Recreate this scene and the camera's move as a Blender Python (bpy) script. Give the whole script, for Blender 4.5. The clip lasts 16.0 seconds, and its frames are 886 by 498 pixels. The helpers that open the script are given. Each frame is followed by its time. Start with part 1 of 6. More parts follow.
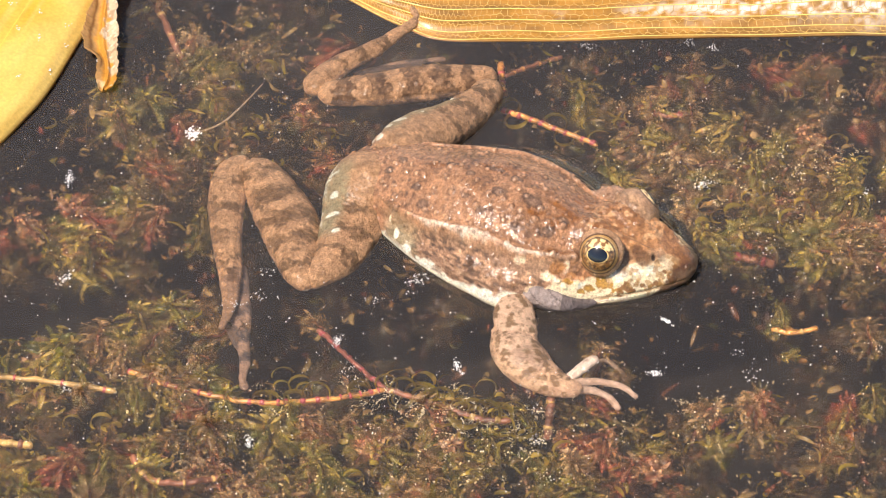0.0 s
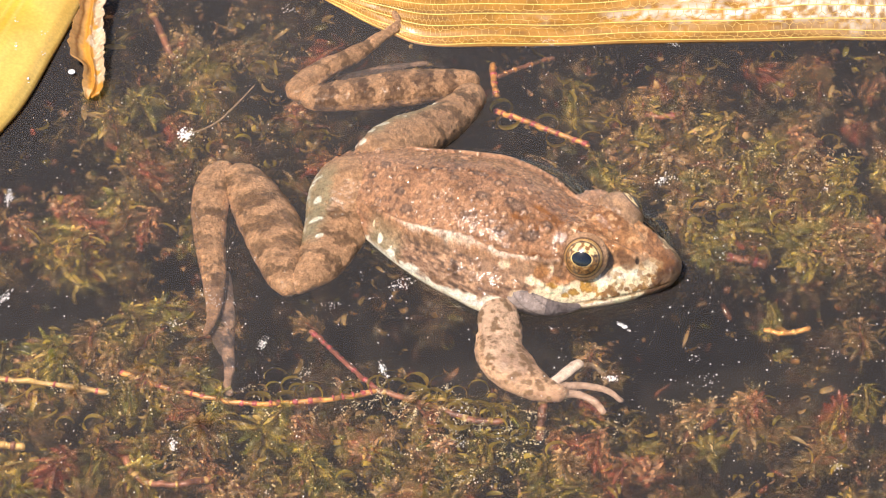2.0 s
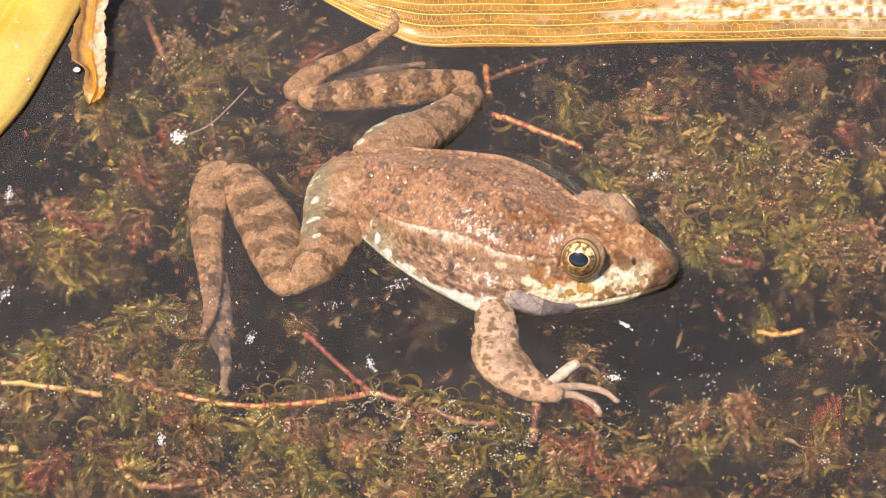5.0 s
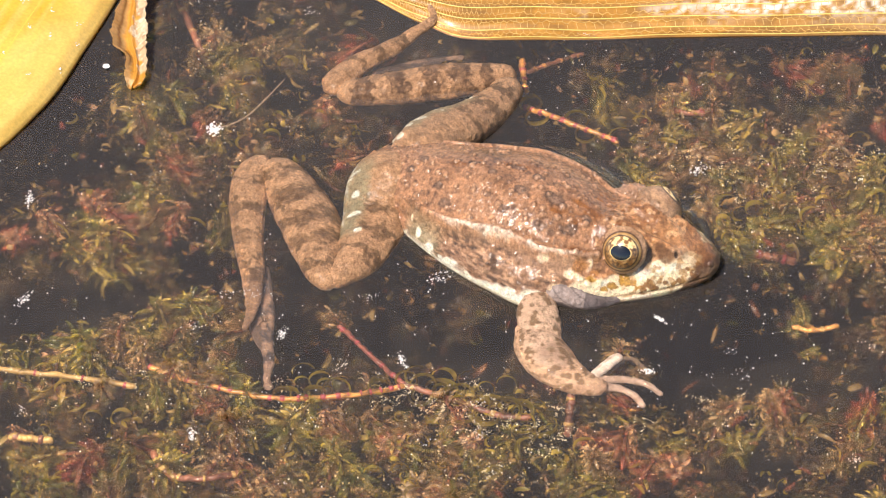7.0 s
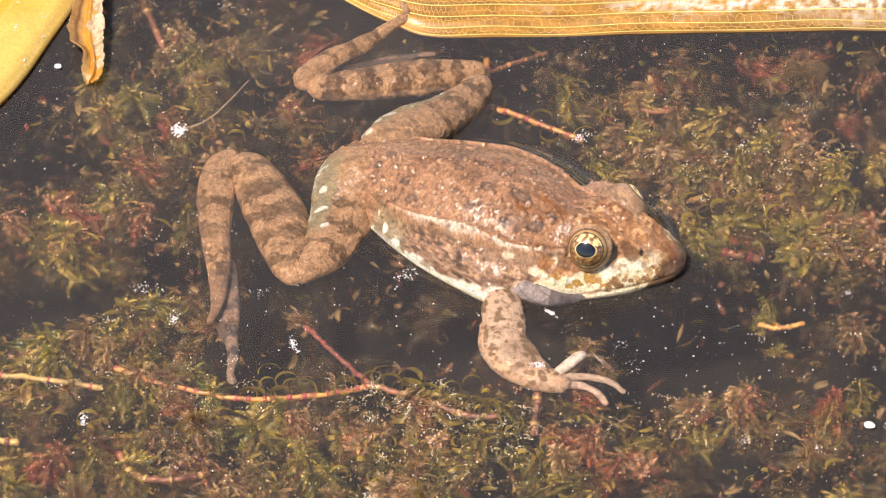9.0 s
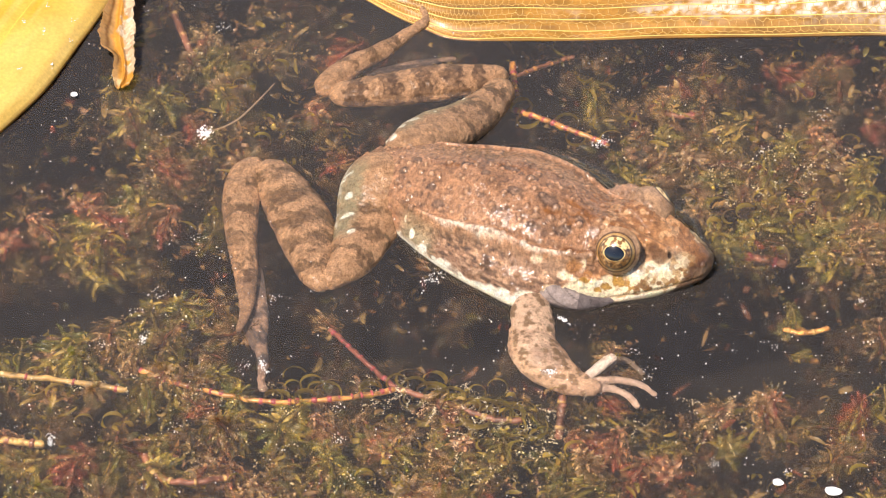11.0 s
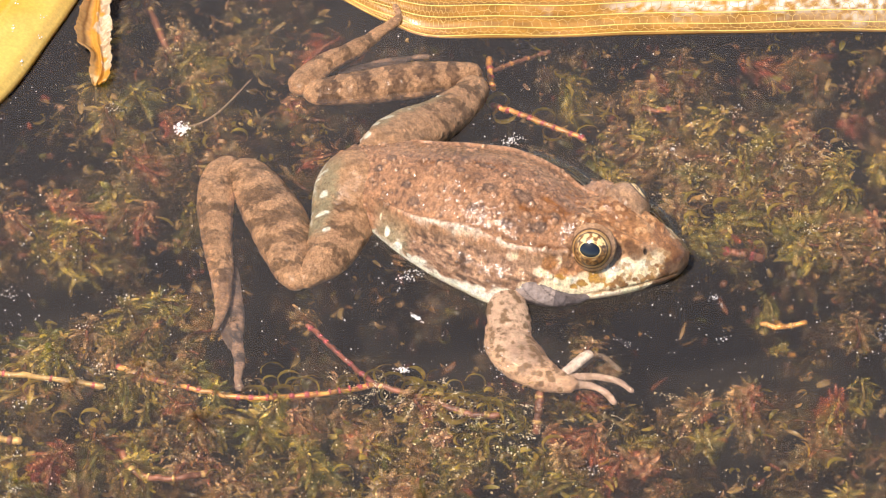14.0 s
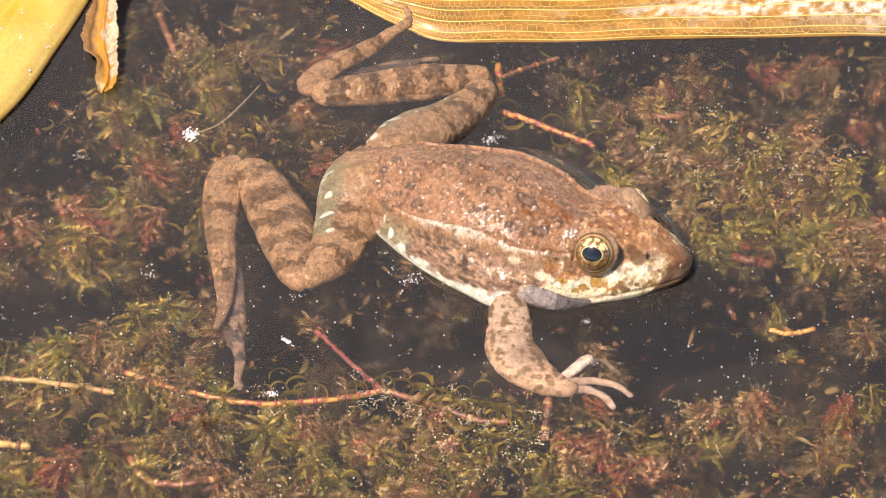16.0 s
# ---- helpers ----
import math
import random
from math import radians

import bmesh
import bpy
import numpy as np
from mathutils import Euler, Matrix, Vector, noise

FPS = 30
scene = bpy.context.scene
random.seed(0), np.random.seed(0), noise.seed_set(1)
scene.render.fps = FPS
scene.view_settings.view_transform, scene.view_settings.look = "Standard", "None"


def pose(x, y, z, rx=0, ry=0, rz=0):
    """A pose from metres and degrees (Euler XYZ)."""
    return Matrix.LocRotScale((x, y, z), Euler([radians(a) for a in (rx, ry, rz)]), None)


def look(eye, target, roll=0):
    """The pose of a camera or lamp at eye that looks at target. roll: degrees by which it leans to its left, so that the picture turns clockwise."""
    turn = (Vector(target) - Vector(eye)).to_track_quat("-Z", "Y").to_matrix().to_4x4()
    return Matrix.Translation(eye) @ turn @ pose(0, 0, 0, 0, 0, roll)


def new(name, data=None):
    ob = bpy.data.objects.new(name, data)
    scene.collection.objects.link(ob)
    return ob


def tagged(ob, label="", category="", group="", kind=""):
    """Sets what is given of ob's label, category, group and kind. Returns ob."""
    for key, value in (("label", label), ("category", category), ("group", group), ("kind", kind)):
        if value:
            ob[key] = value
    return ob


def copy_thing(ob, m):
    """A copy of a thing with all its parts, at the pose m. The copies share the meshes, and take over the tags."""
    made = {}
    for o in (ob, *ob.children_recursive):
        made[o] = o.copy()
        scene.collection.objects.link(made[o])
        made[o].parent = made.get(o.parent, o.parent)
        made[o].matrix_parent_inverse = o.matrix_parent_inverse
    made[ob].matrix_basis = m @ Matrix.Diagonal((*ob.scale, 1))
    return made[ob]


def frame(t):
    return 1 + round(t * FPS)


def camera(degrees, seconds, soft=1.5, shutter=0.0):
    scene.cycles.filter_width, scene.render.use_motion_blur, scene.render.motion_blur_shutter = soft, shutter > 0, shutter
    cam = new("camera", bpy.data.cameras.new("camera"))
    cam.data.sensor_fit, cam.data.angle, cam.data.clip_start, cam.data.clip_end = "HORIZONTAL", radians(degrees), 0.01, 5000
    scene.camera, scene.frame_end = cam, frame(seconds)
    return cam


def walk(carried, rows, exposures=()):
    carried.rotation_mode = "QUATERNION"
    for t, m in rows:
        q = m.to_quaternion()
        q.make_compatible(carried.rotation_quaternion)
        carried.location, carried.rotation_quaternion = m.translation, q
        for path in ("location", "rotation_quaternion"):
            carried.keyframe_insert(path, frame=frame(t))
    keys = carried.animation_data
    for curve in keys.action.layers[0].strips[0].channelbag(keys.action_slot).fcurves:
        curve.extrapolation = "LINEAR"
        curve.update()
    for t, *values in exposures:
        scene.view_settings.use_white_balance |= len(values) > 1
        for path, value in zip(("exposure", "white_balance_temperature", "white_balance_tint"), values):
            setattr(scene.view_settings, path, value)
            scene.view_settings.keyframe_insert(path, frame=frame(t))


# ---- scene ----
# A water frog at the surface of a weedy pond. Plan measures are in millimetres, x to the right, y away, z up from the water's surface.
MM = 0.001
EYE = (0.0, -0.8499, 0.7652)
TILT = 48.0          # the lens looks 42 degrees down

# camera aim over time: seconds, turn to the left, tilt up (degrees)
AIM = [
    (0, 0.000, 0.000),
    (0.5, -0.047, -0.035),
    (1, -0.071, -0.017),
    (1.5, -0.094, 0.026),
    (2, -0.106, 0.009),
    (2.5, 0.237, 0.009),
    (3, 0.308, 0.026),
    (3.5, 0.035, 0.026),
    (3.7, -0.034, 0.037),
    (5.8, -0.207, 0.006),
    (6, -0.106, 0.000),
    (6.5, 0.272, 0.000),
    (7, 0.285, -0.036),
    (7.5, 0.071, -0.044),
    (8, -0.153, 0.000),
    (8.2, -0.192, -0.029),
    (10.3, -0.117, -0.044),
    (10.5, 0.083, -0.008),
    (11, 0.160, -0.004),
    (11.5, 0.071, -0.048),
    (12, -0.005, -0.066),
    (12.5, -0.059, -0.044),
    (13, -0.059, -0.039),
    (13.5, -0.071, -0.026),
    (14, -0.153, -0.053),
    (14.5, 0.106, -0.035),
    (15, 0.101, -0.018),
    (15.5, 0.036, -0.048),
    (16, -0.035, 0.009),
]
cam = camera(9.0, 16.0, soft=1.2)
walk(cam, [(t, pose(*EYE, TILT + up, 0, turn)) for t, turn, up in AIM], exposures=[(0.0, 0.37), (16.0, 0.37)])

# ---- light: a high clear-sky sun over the viewer's left shoulder ----
SUN_DIR = Vector((-0.36, -0.30, 0.88)).normalized()
world = bpy.data.worlds.new("sky")
scene.world = world
world.use_nodes = True
wn = world.node_tree
sky = wn.nodes.new("ShaderNodeTexSky")
sky.sky_type = "NISHITA"
sky.sun_disc = False
sky.sun_elevation = math.asin(SUN_DIR.z)
sky.sun_rotation = math.atan2(SUN_DIR.x, SUN_DIR.y)
wn.links.new(sky.outputs[0], wn.nodes["Background"].inputs[0])
wn.nodes["Background"].inputs[1].default_value = 0.12
sun = new("sun", bpy.data.lights.new("sun", "SUN"))
sun.data.energy = 5.0
sun.data.angle = radians(0.53)
sun.data.color = (1.0, 0.86, 0.76)
sun.matrix_world = look(SUN_DIR * 3, (0, 0, 0))


# ---- materials ----
def shader(name):
    m = bpy.data.materials.new(name)
    m.use_nodes = True
    nt = m.node_tree
    return m, nt, nt.nodes["Principled BSDF"]


def link(nt, a, b):
    nt.links.new(a, b)


def noise_node(nt, scale, detail=3.0, rough=0.55, coords="Object", stretch=None):
    tc = nt.nodes.new("ShaderNodeTexCoord")
    n = nt.nodes.new("ShaderNodeTexNoise")
    n.inputs["Scale"].default_value = scale
    n.inputs["Detail"].default_value = detail
    n.inputs["Roughness"].default_value = rough
    src = tc.outputs[coords]
    if stretch:
        mp = nt.nodes.new("ShaderNodeMapping")
        mp.inputs["Scale"].default_value = stretch
        link(nt, src, mp.inputs["Vector"])
        src = mp.outputs[0]
    link(nt, src, n.inputs["Vector"])
    return n


def ramp(nt, src, stops):
    r = nt.nodes.new("ShaderNodeValToRGB")
    while len(r.color_ramp.elements) < len(stops):
        r.color_ramp.elements.new(0.5)
    for e, (p, c) in zip(r.color_ramp.elements, stops):
        e.position, e.color = p, (*c, 1)
    link(nt, src, r.inputs[0])
    return r.outputs[0]


def mixed(nt, a, b, fac, mode="MIX"):
    """a and b are sockets or colours, fac a socket or a number."""
    n = nt.nodes.new("ShaderNodeMix")
    n.data_type, n.blend_type = "RGBA", mode
    for value, slot in ((fac, n.inputs[0]), (a, n.inputs[6]), (b, n.inputs[7])):
        if isinstance(value, bpy.types.NodeSocket):
            link(nt, value, slot)
        elif isinstance(value, (int, float)):
            slot.default_value = value
        else:
            slot.default_value = (*value, 1)
    return n.outputs[2]


def bump(nt, bsdf, src, strength, distance):
    b = nt.nodes.new("ShaderNodeBump")
    b.inputs["Strength"].default_value = strength
    b.inputs["Distance"].default_value = distance
    link(nt, src, b.inputs["Height"])
    link(nt, b.outputs[0], bsdf.inputs["Normal"])
    return b


def pigment_skin(name, rough, coat, grain, fine=0.6, dewy=True):
    """Skin coloured by its pigment attribute, with fine grain and pores."""
    m, nt, b = shader(name)
    at = nt.nodes.new("ShaderNodeAttribute")
    at.attribute_name = "pigment"
    n1 = noise_node(nt, 1100, 3, 0.7)
    n2 = noise_node(nt, 330, 3, 0.6)
    dark = ramp(nt, n1.outputs[0], [(0.34, (0.62, 0.54, 0.47)), (0.60, (1.20, 1.20, 1.20))])
    patch = ramp(nt, n2.outputs[0], [(0.32, (0.80, 0.78, 0.76)), (0.68, (1.14, 1.12, 1.1))])
    col = mixed(nt, at.outputs["Color"], dark, grain, "MULTIPLY")
    col = mixed(nt, col, patch, 0.8, "MULTIPLY")
    n4 = noise_node(nt, 2600, 2, 0.5)
    col = mixed(nt, col, ramp(nt, n4.outputs[0], [(0.34, (0.62, 0.52, 0.44)), (0.46, (1.02, 1.02, 1.02)), (0.66, (1.35, 1.35, 1.33))]), fine, "MULTIPLY")
    link(nt, col, b.inputs["Base Color"])
    b.inputs["Roughness"].default_value = rough
    b.inputs["Coat Weight"].default_value = coat
    b.inputs["Coat Roughness"].default_value = 0.17
    b.inputs["Subsurface Weight"].default_value = 0.0
    if not dewy:
        b.inputs["Coat Roughness"].default_value = 0.13
        return m
    n3 = noise_node(nt, 1300, 5, 0.75)
    bump(nt, b, n3.outputs[0], 0.9, 0.0012)
    sheen = nt.nodes.new("ShaderNodeBump")
    sheen.inputs["Strength"].default_value = 0.6
    sheen.inputs["Distance"].default_value = 0.0004
    n5 = noise_node(nt, 1000, 3, 0.6)
    link(nt, n5.outputs[0], sheen.inputs["Height"])
    link(nt, sheen.outputs[0], b.inputs["Coat Normal"])
    return m


def plain(name, colour, rough, scale, spread=0.35, metal=0.0, relief=0.3, depth=0.0003, coat=0.0):
    m, nt, b = shader(name)
    n = noise_node(nt, scale, 4, 0.6)
    lo = tuple(c * (1 - spread) for c in colour)
    hi = tuple(min(1, c * (1 + spread)) for c in colour)
    link(nt, ramp(nt, n.outputs[0], [(0.3, lo), (0.7, hi)]), b.inputs["Base Color"])
    b.inputs["Roughness"].default_value = rough
    b.inputs["Metallic"].default_value = metal
    b.inputs["Coat Weight"].default_value = coat
    bump(nt, b, n.outputs[0], relief, depth)
    return m


def weed(name, stops, gloss=0.35, through_light=0.35, wisp=0.3):
    """Thin translucent water leaf; the tint varies from plant to plant and from leaf to leaf."""
    m, nt, b = shader(name)
    info = nt.nodes.new("ShaderNodeObjectInfo")
    geo = nt.nodes.new("ShaderNodeNewGeometry")
    add = nt.nodes.new("ShaderNodeMath")
    add.operation = "ADD"
    mul = nt.nodes.new("ShaderNodeMath")
    mul.operation = "MULTIPLY"
    mul.inputs[1].default_value = 0.68
    link(nt, geo.outputs["Random Per Island"], mul.inputs[0])
    mul2 = nt.nodes.new("ShaderNodeMath")
    mul2.operation = "MULTIPLY"
    mul2.inputs[1].default_value = 0.32
    link(nt, info.outputs["Random"], mul2.inputs[0])
    link(nt, mul.outputs[0], add.inputs[0])
    link(nt, mul2.outputs[0], add.inputs[1])
    col = ramp(nt, add.outputs[0], stops)
    n = noise_node(nt, 700, 3)
    col = mixed(nt, col, ramp(nt, n.outputs[0], [(0.3, (0.55, 0.5, 0.45)), (0.7, (1.25, 1.2, 1.15))]), 0.8, "MULTIPLY")
    # darker, redder leaf foot; the bright tip is a painted highlight
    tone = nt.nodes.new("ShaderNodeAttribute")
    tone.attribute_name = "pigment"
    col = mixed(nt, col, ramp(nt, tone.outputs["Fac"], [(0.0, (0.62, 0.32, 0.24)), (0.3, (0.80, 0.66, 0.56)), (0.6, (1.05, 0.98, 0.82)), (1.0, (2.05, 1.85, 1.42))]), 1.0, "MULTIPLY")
    link(nt, col, b.inputs["Base Color"])
    b.inputs["Roughness"].default_value = gloss
    tr = nt.nodes.new("ShaderNodeBsdfTranslucent")
    link(nt, col, tr.inputs[0])
    mx = nt.nodes.new("ShaderNodeMixShader")
    mx.inputs[0].default_value = through_light
    link(nt, b.outputs[0], mx.inputs[1])
    link(nt, tr.outputs[0], mx.inputs[2])
    clear = nt.nodes.new("ShaderNodeBsdfTransparent")
    thin = nt.nodes.new("ShaderNodeMixShader")
    thin.inputs[0].default_value = wisp
    link(nt, mx.outputs[0], thin.inputs[1])
    link(nt, clear.outputs[0], thin.inputs[2])
    link(nt, thin.outputs[0], nt.nodes["Material Output"].inputs[0])
    return m


def leaf_pigment(name, rough, coat, through_light, relief=0.35, stretch=(1, 1, 1), scale=260):
    """Dead leaf coloured by its pigment attribute, with streaks and light shining through."""
    m, nt, b = shader(name)
    at = nt.nodes.new("ShaderNodeAttribute")
    at.attribute_name = "pigment"
    n1 = noise_node(nt, scale, 4, 0.6, stretch=stretch)
    n2 = noise_node(nt, 1400, 3, 0.6)
    col = mixed(nt, at.outputs["Color"], ramp(nt, n1.outputs[0], [(0.3, (0.74, 0.66, 0.5)), (0.7, (1.12, 1.12, 1.15))]), 0.75, "MULTIPLY")
    col = mixed(nt, col, ramp(nt, n2.outputs[0], [(0.3, (0.8, 0.78, 0.75)), (0.7, (1.1, 1.1, 1.1))]), 0.7, "MULTIPLY")
    link(nt, col, b.inputs["Base Color"])
    b.inputs["Roughness"].default_value = rough
    b.inputs["Coat Weight"].default_value = coat
    b.inputs["Coat Roughness"].default_value = 0.12
    bump(nt, b, n1.outputs[0], relief, 0.0007)
    tr = nt.nodes.new("ShaderNodeBsdfTranslucent")
    link(nt, col, tr.inputs[0])
    mx = nt.nodes.new("ShaderNodeMixShader")
    mx.inputs[0].default_value = through_light
    link(nt, b.outputs[0], mx.inputs[1])
    link(nt, tr.outputs[0], mx.inputs[2])
    link(nt, mx.outputs[0], nt.nodes["Material Output"].inputs[0])
    return m


def water_material(name, haze):
    """Clear water with faint ripples; its thin dusty film paints in the haze of murk."""
    m, nt, b = shader(name)
    nt.nodes.remove(b)
    g = nt.nodes.new("ShaderNodeBsdfGlass")
    g.inputs["IOR"].default_value = 1.333
    g.inputs["Roughness"].default_value = 0.165 * haze
    g.inputs["Color"].default_value = (0.97, 0.95, 0.90, 1)
    n = noise_node(nt, 55, 2, 0.5)
    bp = nt.nodes.new("ShaderNodeBump")
    bp.inputs["Strength"].default_value = 0.05
    bp.inputs["Distance"].default_value = 0.003
    link(nt, n.outputs[0], bp.inputs["Height"])
    link(nt, bp.outputs[0], g.inputs["Normal"])
    d = nt.nodes.new("ShaderNodeBsdfDiffuse")
    d.inputs[0].default_value = (0.43, 0.380, 0.350, 1)
    n2 = noise_node(nt, 60, 4, 0.6)
    film = nt.nodes.new("ShaderNodeMapRange")
    film.inputs["From Min"].default_value = 0.3
    film.inputs["From Max"].default_value = 0.7
    film.inputs["To Min"].default_value = 0.0555 * haze
    film.inputs["To Max"].default_value = 0.0625 * haze
    link(nt, n2.outputs[0], film.inputs[0])
    # the painted haze grows away and to the left
    place = nt.nodes.new("ShaderNodeTexCoord")
    along = nt.nodes.new("ShaderNodeVectorMath")
    along.operation = "DOT_PRODUCT"
    along.inputs[1].default_value = (-0.3, 0.95, 0)
    link(nt, place.outputs["Object"], along.inputs[0])
    haze_slope = nt.nodes.new("ShaderNodeMapRange")
    haze_slope.inputs["From Min"].default_value = -0.06
    haze_slope.inputs["From Max"].default_value = 0.07
    haze_slope.inputs["To Min"].default_value = 0.86
    haze_slope.inputs["To Max"].default_value = 1.2
    link(nt, along.outputs["Value"], haze_slope.inputs[0])
    share = nt.nodes.new("ShaderNodeMath")
    share.operation = "MULTIPLY"
    link(nt, film.outputs[0], share.inputs[0])
    link(nt, haze_slope.outputs[0], share.inputs[1])
    mx = nt.nodes.new("ShaderNodeMixShader")
    link(nt, share.outputs[0], mx.inputs[0])
    link(nt, g.outputs[0], mx.inputs[1])
    link(nt, d.outputs[0], mx.inputs[2])
    link(nt, mx.outputs[0], nt.nodes["Material Output"].inputs[0])
    return m


SKIN = pigment_skin("frog_skin", 0.42, 0.85, 0.55, 0.5)
LIMB_SKIN = pigment_skin("frog_limb_skin", 0.45, 0.3, 0.55, 0.55)
SMOOTH_SKIN = pigment_skin("smooth_skin", 0.45, 0.2, 0.3, 0.2)
EYE_BLACK = plain("eye_black", (0.006, 0.006, 0.008), 0.13, 500, 0.2, relief=0.0, coat=1.0)
WATER = water_material("pond_water", 1.0)
CLEAR_WATER = water_material("clear_water", 0.0)
SILT = plain("pond_silt", (0.009, 0.0074, 0.006), 0.9, 90, 0.5, relief=0.3, depth=0.002)
SILT.node_tree.nodes["Principled BSDF"].inputs["Specular IOR Level"].default_value = 0.1
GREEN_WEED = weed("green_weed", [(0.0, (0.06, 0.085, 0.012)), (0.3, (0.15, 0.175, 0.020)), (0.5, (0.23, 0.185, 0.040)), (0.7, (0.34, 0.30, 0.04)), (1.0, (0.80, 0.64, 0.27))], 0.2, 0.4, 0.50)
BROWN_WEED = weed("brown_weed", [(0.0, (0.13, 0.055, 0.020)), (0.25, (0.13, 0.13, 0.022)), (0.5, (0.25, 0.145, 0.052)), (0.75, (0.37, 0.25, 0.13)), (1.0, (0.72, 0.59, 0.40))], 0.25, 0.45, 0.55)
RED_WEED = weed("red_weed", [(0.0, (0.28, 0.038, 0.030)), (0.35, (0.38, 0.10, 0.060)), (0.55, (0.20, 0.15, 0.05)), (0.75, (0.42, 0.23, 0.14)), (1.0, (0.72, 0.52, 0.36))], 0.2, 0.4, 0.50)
# deeper weeds browner and darker: the fading with depth is put into their colour
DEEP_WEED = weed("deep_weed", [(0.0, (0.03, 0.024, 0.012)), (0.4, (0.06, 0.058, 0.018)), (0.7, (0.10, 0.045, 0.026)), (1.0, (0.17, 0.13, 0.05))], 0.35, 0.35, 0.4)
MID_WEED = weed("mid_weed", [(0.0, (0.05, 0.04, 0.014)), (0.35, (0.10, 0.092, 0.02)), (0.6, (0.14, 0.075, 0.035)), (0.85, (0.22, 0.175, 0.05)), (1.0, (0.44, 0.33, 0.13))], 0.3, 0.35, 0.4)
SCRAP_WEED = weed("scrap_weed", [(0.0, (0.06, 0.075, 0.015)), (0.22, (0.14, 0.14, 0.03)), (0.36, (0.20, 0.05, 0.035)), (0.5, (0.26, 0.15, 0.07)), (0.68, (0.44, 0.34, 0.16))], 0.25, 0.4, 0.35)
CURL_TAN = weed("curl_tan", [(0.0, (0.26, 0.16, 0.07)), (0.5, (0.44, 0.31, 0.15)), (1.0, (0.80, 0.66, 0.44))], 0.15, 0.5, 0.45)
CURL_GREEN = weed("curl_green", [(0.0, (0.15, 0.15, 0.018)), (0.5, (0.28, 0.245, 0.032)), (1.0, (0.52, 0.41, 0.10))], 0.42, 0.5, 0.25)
STEM_YELLOW = plain("stem_yellow", (0.36, 0.225, 0.07), 0.45, 420, 0.7)
STEM_RED = plain("stem_red", (0.165, 0.062, 0.032), 0.45, 300, 0.7)
STEM_CRIMSON = plain("stem_crimson", (0.21, 0.066, 0.042), 0.4, 350, 0.6)
STEM_OLIVE = plain("stem_olive", (0.20, 0.15, 0.05), 0.5, 700, 0.4)
STEM_ORANGE = plain("stem_orange", (0.40, 0.185, 0.045), 0.35, 420, 0.85)
NODE_RED = plain("node_red", (0.27, 0.045, 0.050), 0.4, 900, 0.5)
ROOT = plain("root_fibre", (0.24, 0.165, 0.105), 0.6, 900, 0.3)
CRUMB = plain("pale_crumb", (0.52, 0.40, 0.20), 0.3, 900, 0.4)
GLINT = plain("glint_white", (0.86, 0.76, 0.54), 0.15, 1500, 0.1, relief=0.0, coat=1.0)
FLAKE = plain("white_flake", (0.82, 0.80, 0.76), 0.4, 1500, 0.12)
YELLOW_LEAF = leaf_pigment("yellow_leaf", 0.36, 0.3, 0.25, 0.25, (1, 1, 1), 60)
BLADE_LEAF = leaf_pigment("blade_leaf", 0.34, 0.5, 0.3, 0.3, (0.25, 3, 1), 220)
VEIN = plain("leaf_vein", (0.86, 0.60, 0.16), 0.35, 500, 0.2, coat=0.3)
NET_VEIN = plain("net_vein", (0.66, 0.42, 0.12), 0.4, 500, 0.3, coat=0.2)
LEAF_VEIN = plain("pale_leaf_vein", (0.88, 0.58, 0.075), 0.4, 300, 0.15)
WITHERED = leaf_pigment("withered_leaf", 0.45, 0.3, 0.35, 0.6, (1, 1, 1), 300)


# ---- building helpers ----
def part(name, geom, material, parent, label="", origin=(0, 0, 0), smooth=True, kind=""):
    """One mesh under a thing; geom is vertices in mm, faces and, if given, pigment by vertex."""
    verts, faces, *rest = geom
    me = bpy.data.meshes.new(name)
    v = (np.asarray(verts, float) - np.asarray(origin, float)) * MM
    me.from_pydata(v.tolist(), [], [tuple(int(i) for i in f) for f in faces])
    me.polygons.foreach_set("use_smooth", [smooth] * len(me.polygons))
    if rest:
        at = me.color_attributes.new("pigment", "FLOAT_COLOR", "POINT")
        c = np.ones((len(v), 4))
        c[:, :3] = np.clip(rest[0], 0, 1)
        at.data.foreach_set("color", c.ravel())
    me.materials.append(material)
    ob = new(name, me)
    ob.parent = parent
    return tagged(ob, label, "", "", kind)


def thing(name, origin, label, category, group="", kind=""):
    ob = new(name)
    ob.empty_display_size = 0.005
    ob.location = Vector(origin) * MM
    return tagged(ob, label, category, group, kind)


def spline(points, count, closed_ends=False):
    """Catmull-Rom through rows of numbers, evenly by row."""
    p = np.asarray(points, float)
    q = np.vstack([2 * p[0] - p[1], p, 2 * p[-1] - p[-2]])
    t = np.linspace(0, len(p) - 1 - 1e-9, count)
    i = t.astype(int)
    f = (t - i)[:, None]
    a, b, c, d = q[i], q[i + 1], q[i + 2], q[i + 3]
    return 0.5 * (2 * b + (c - a) * f + (2 * a - 5 * b + 4 * c - d) * f ** 2 + (3 * b - a - 3 * c + d) * f ** 3)


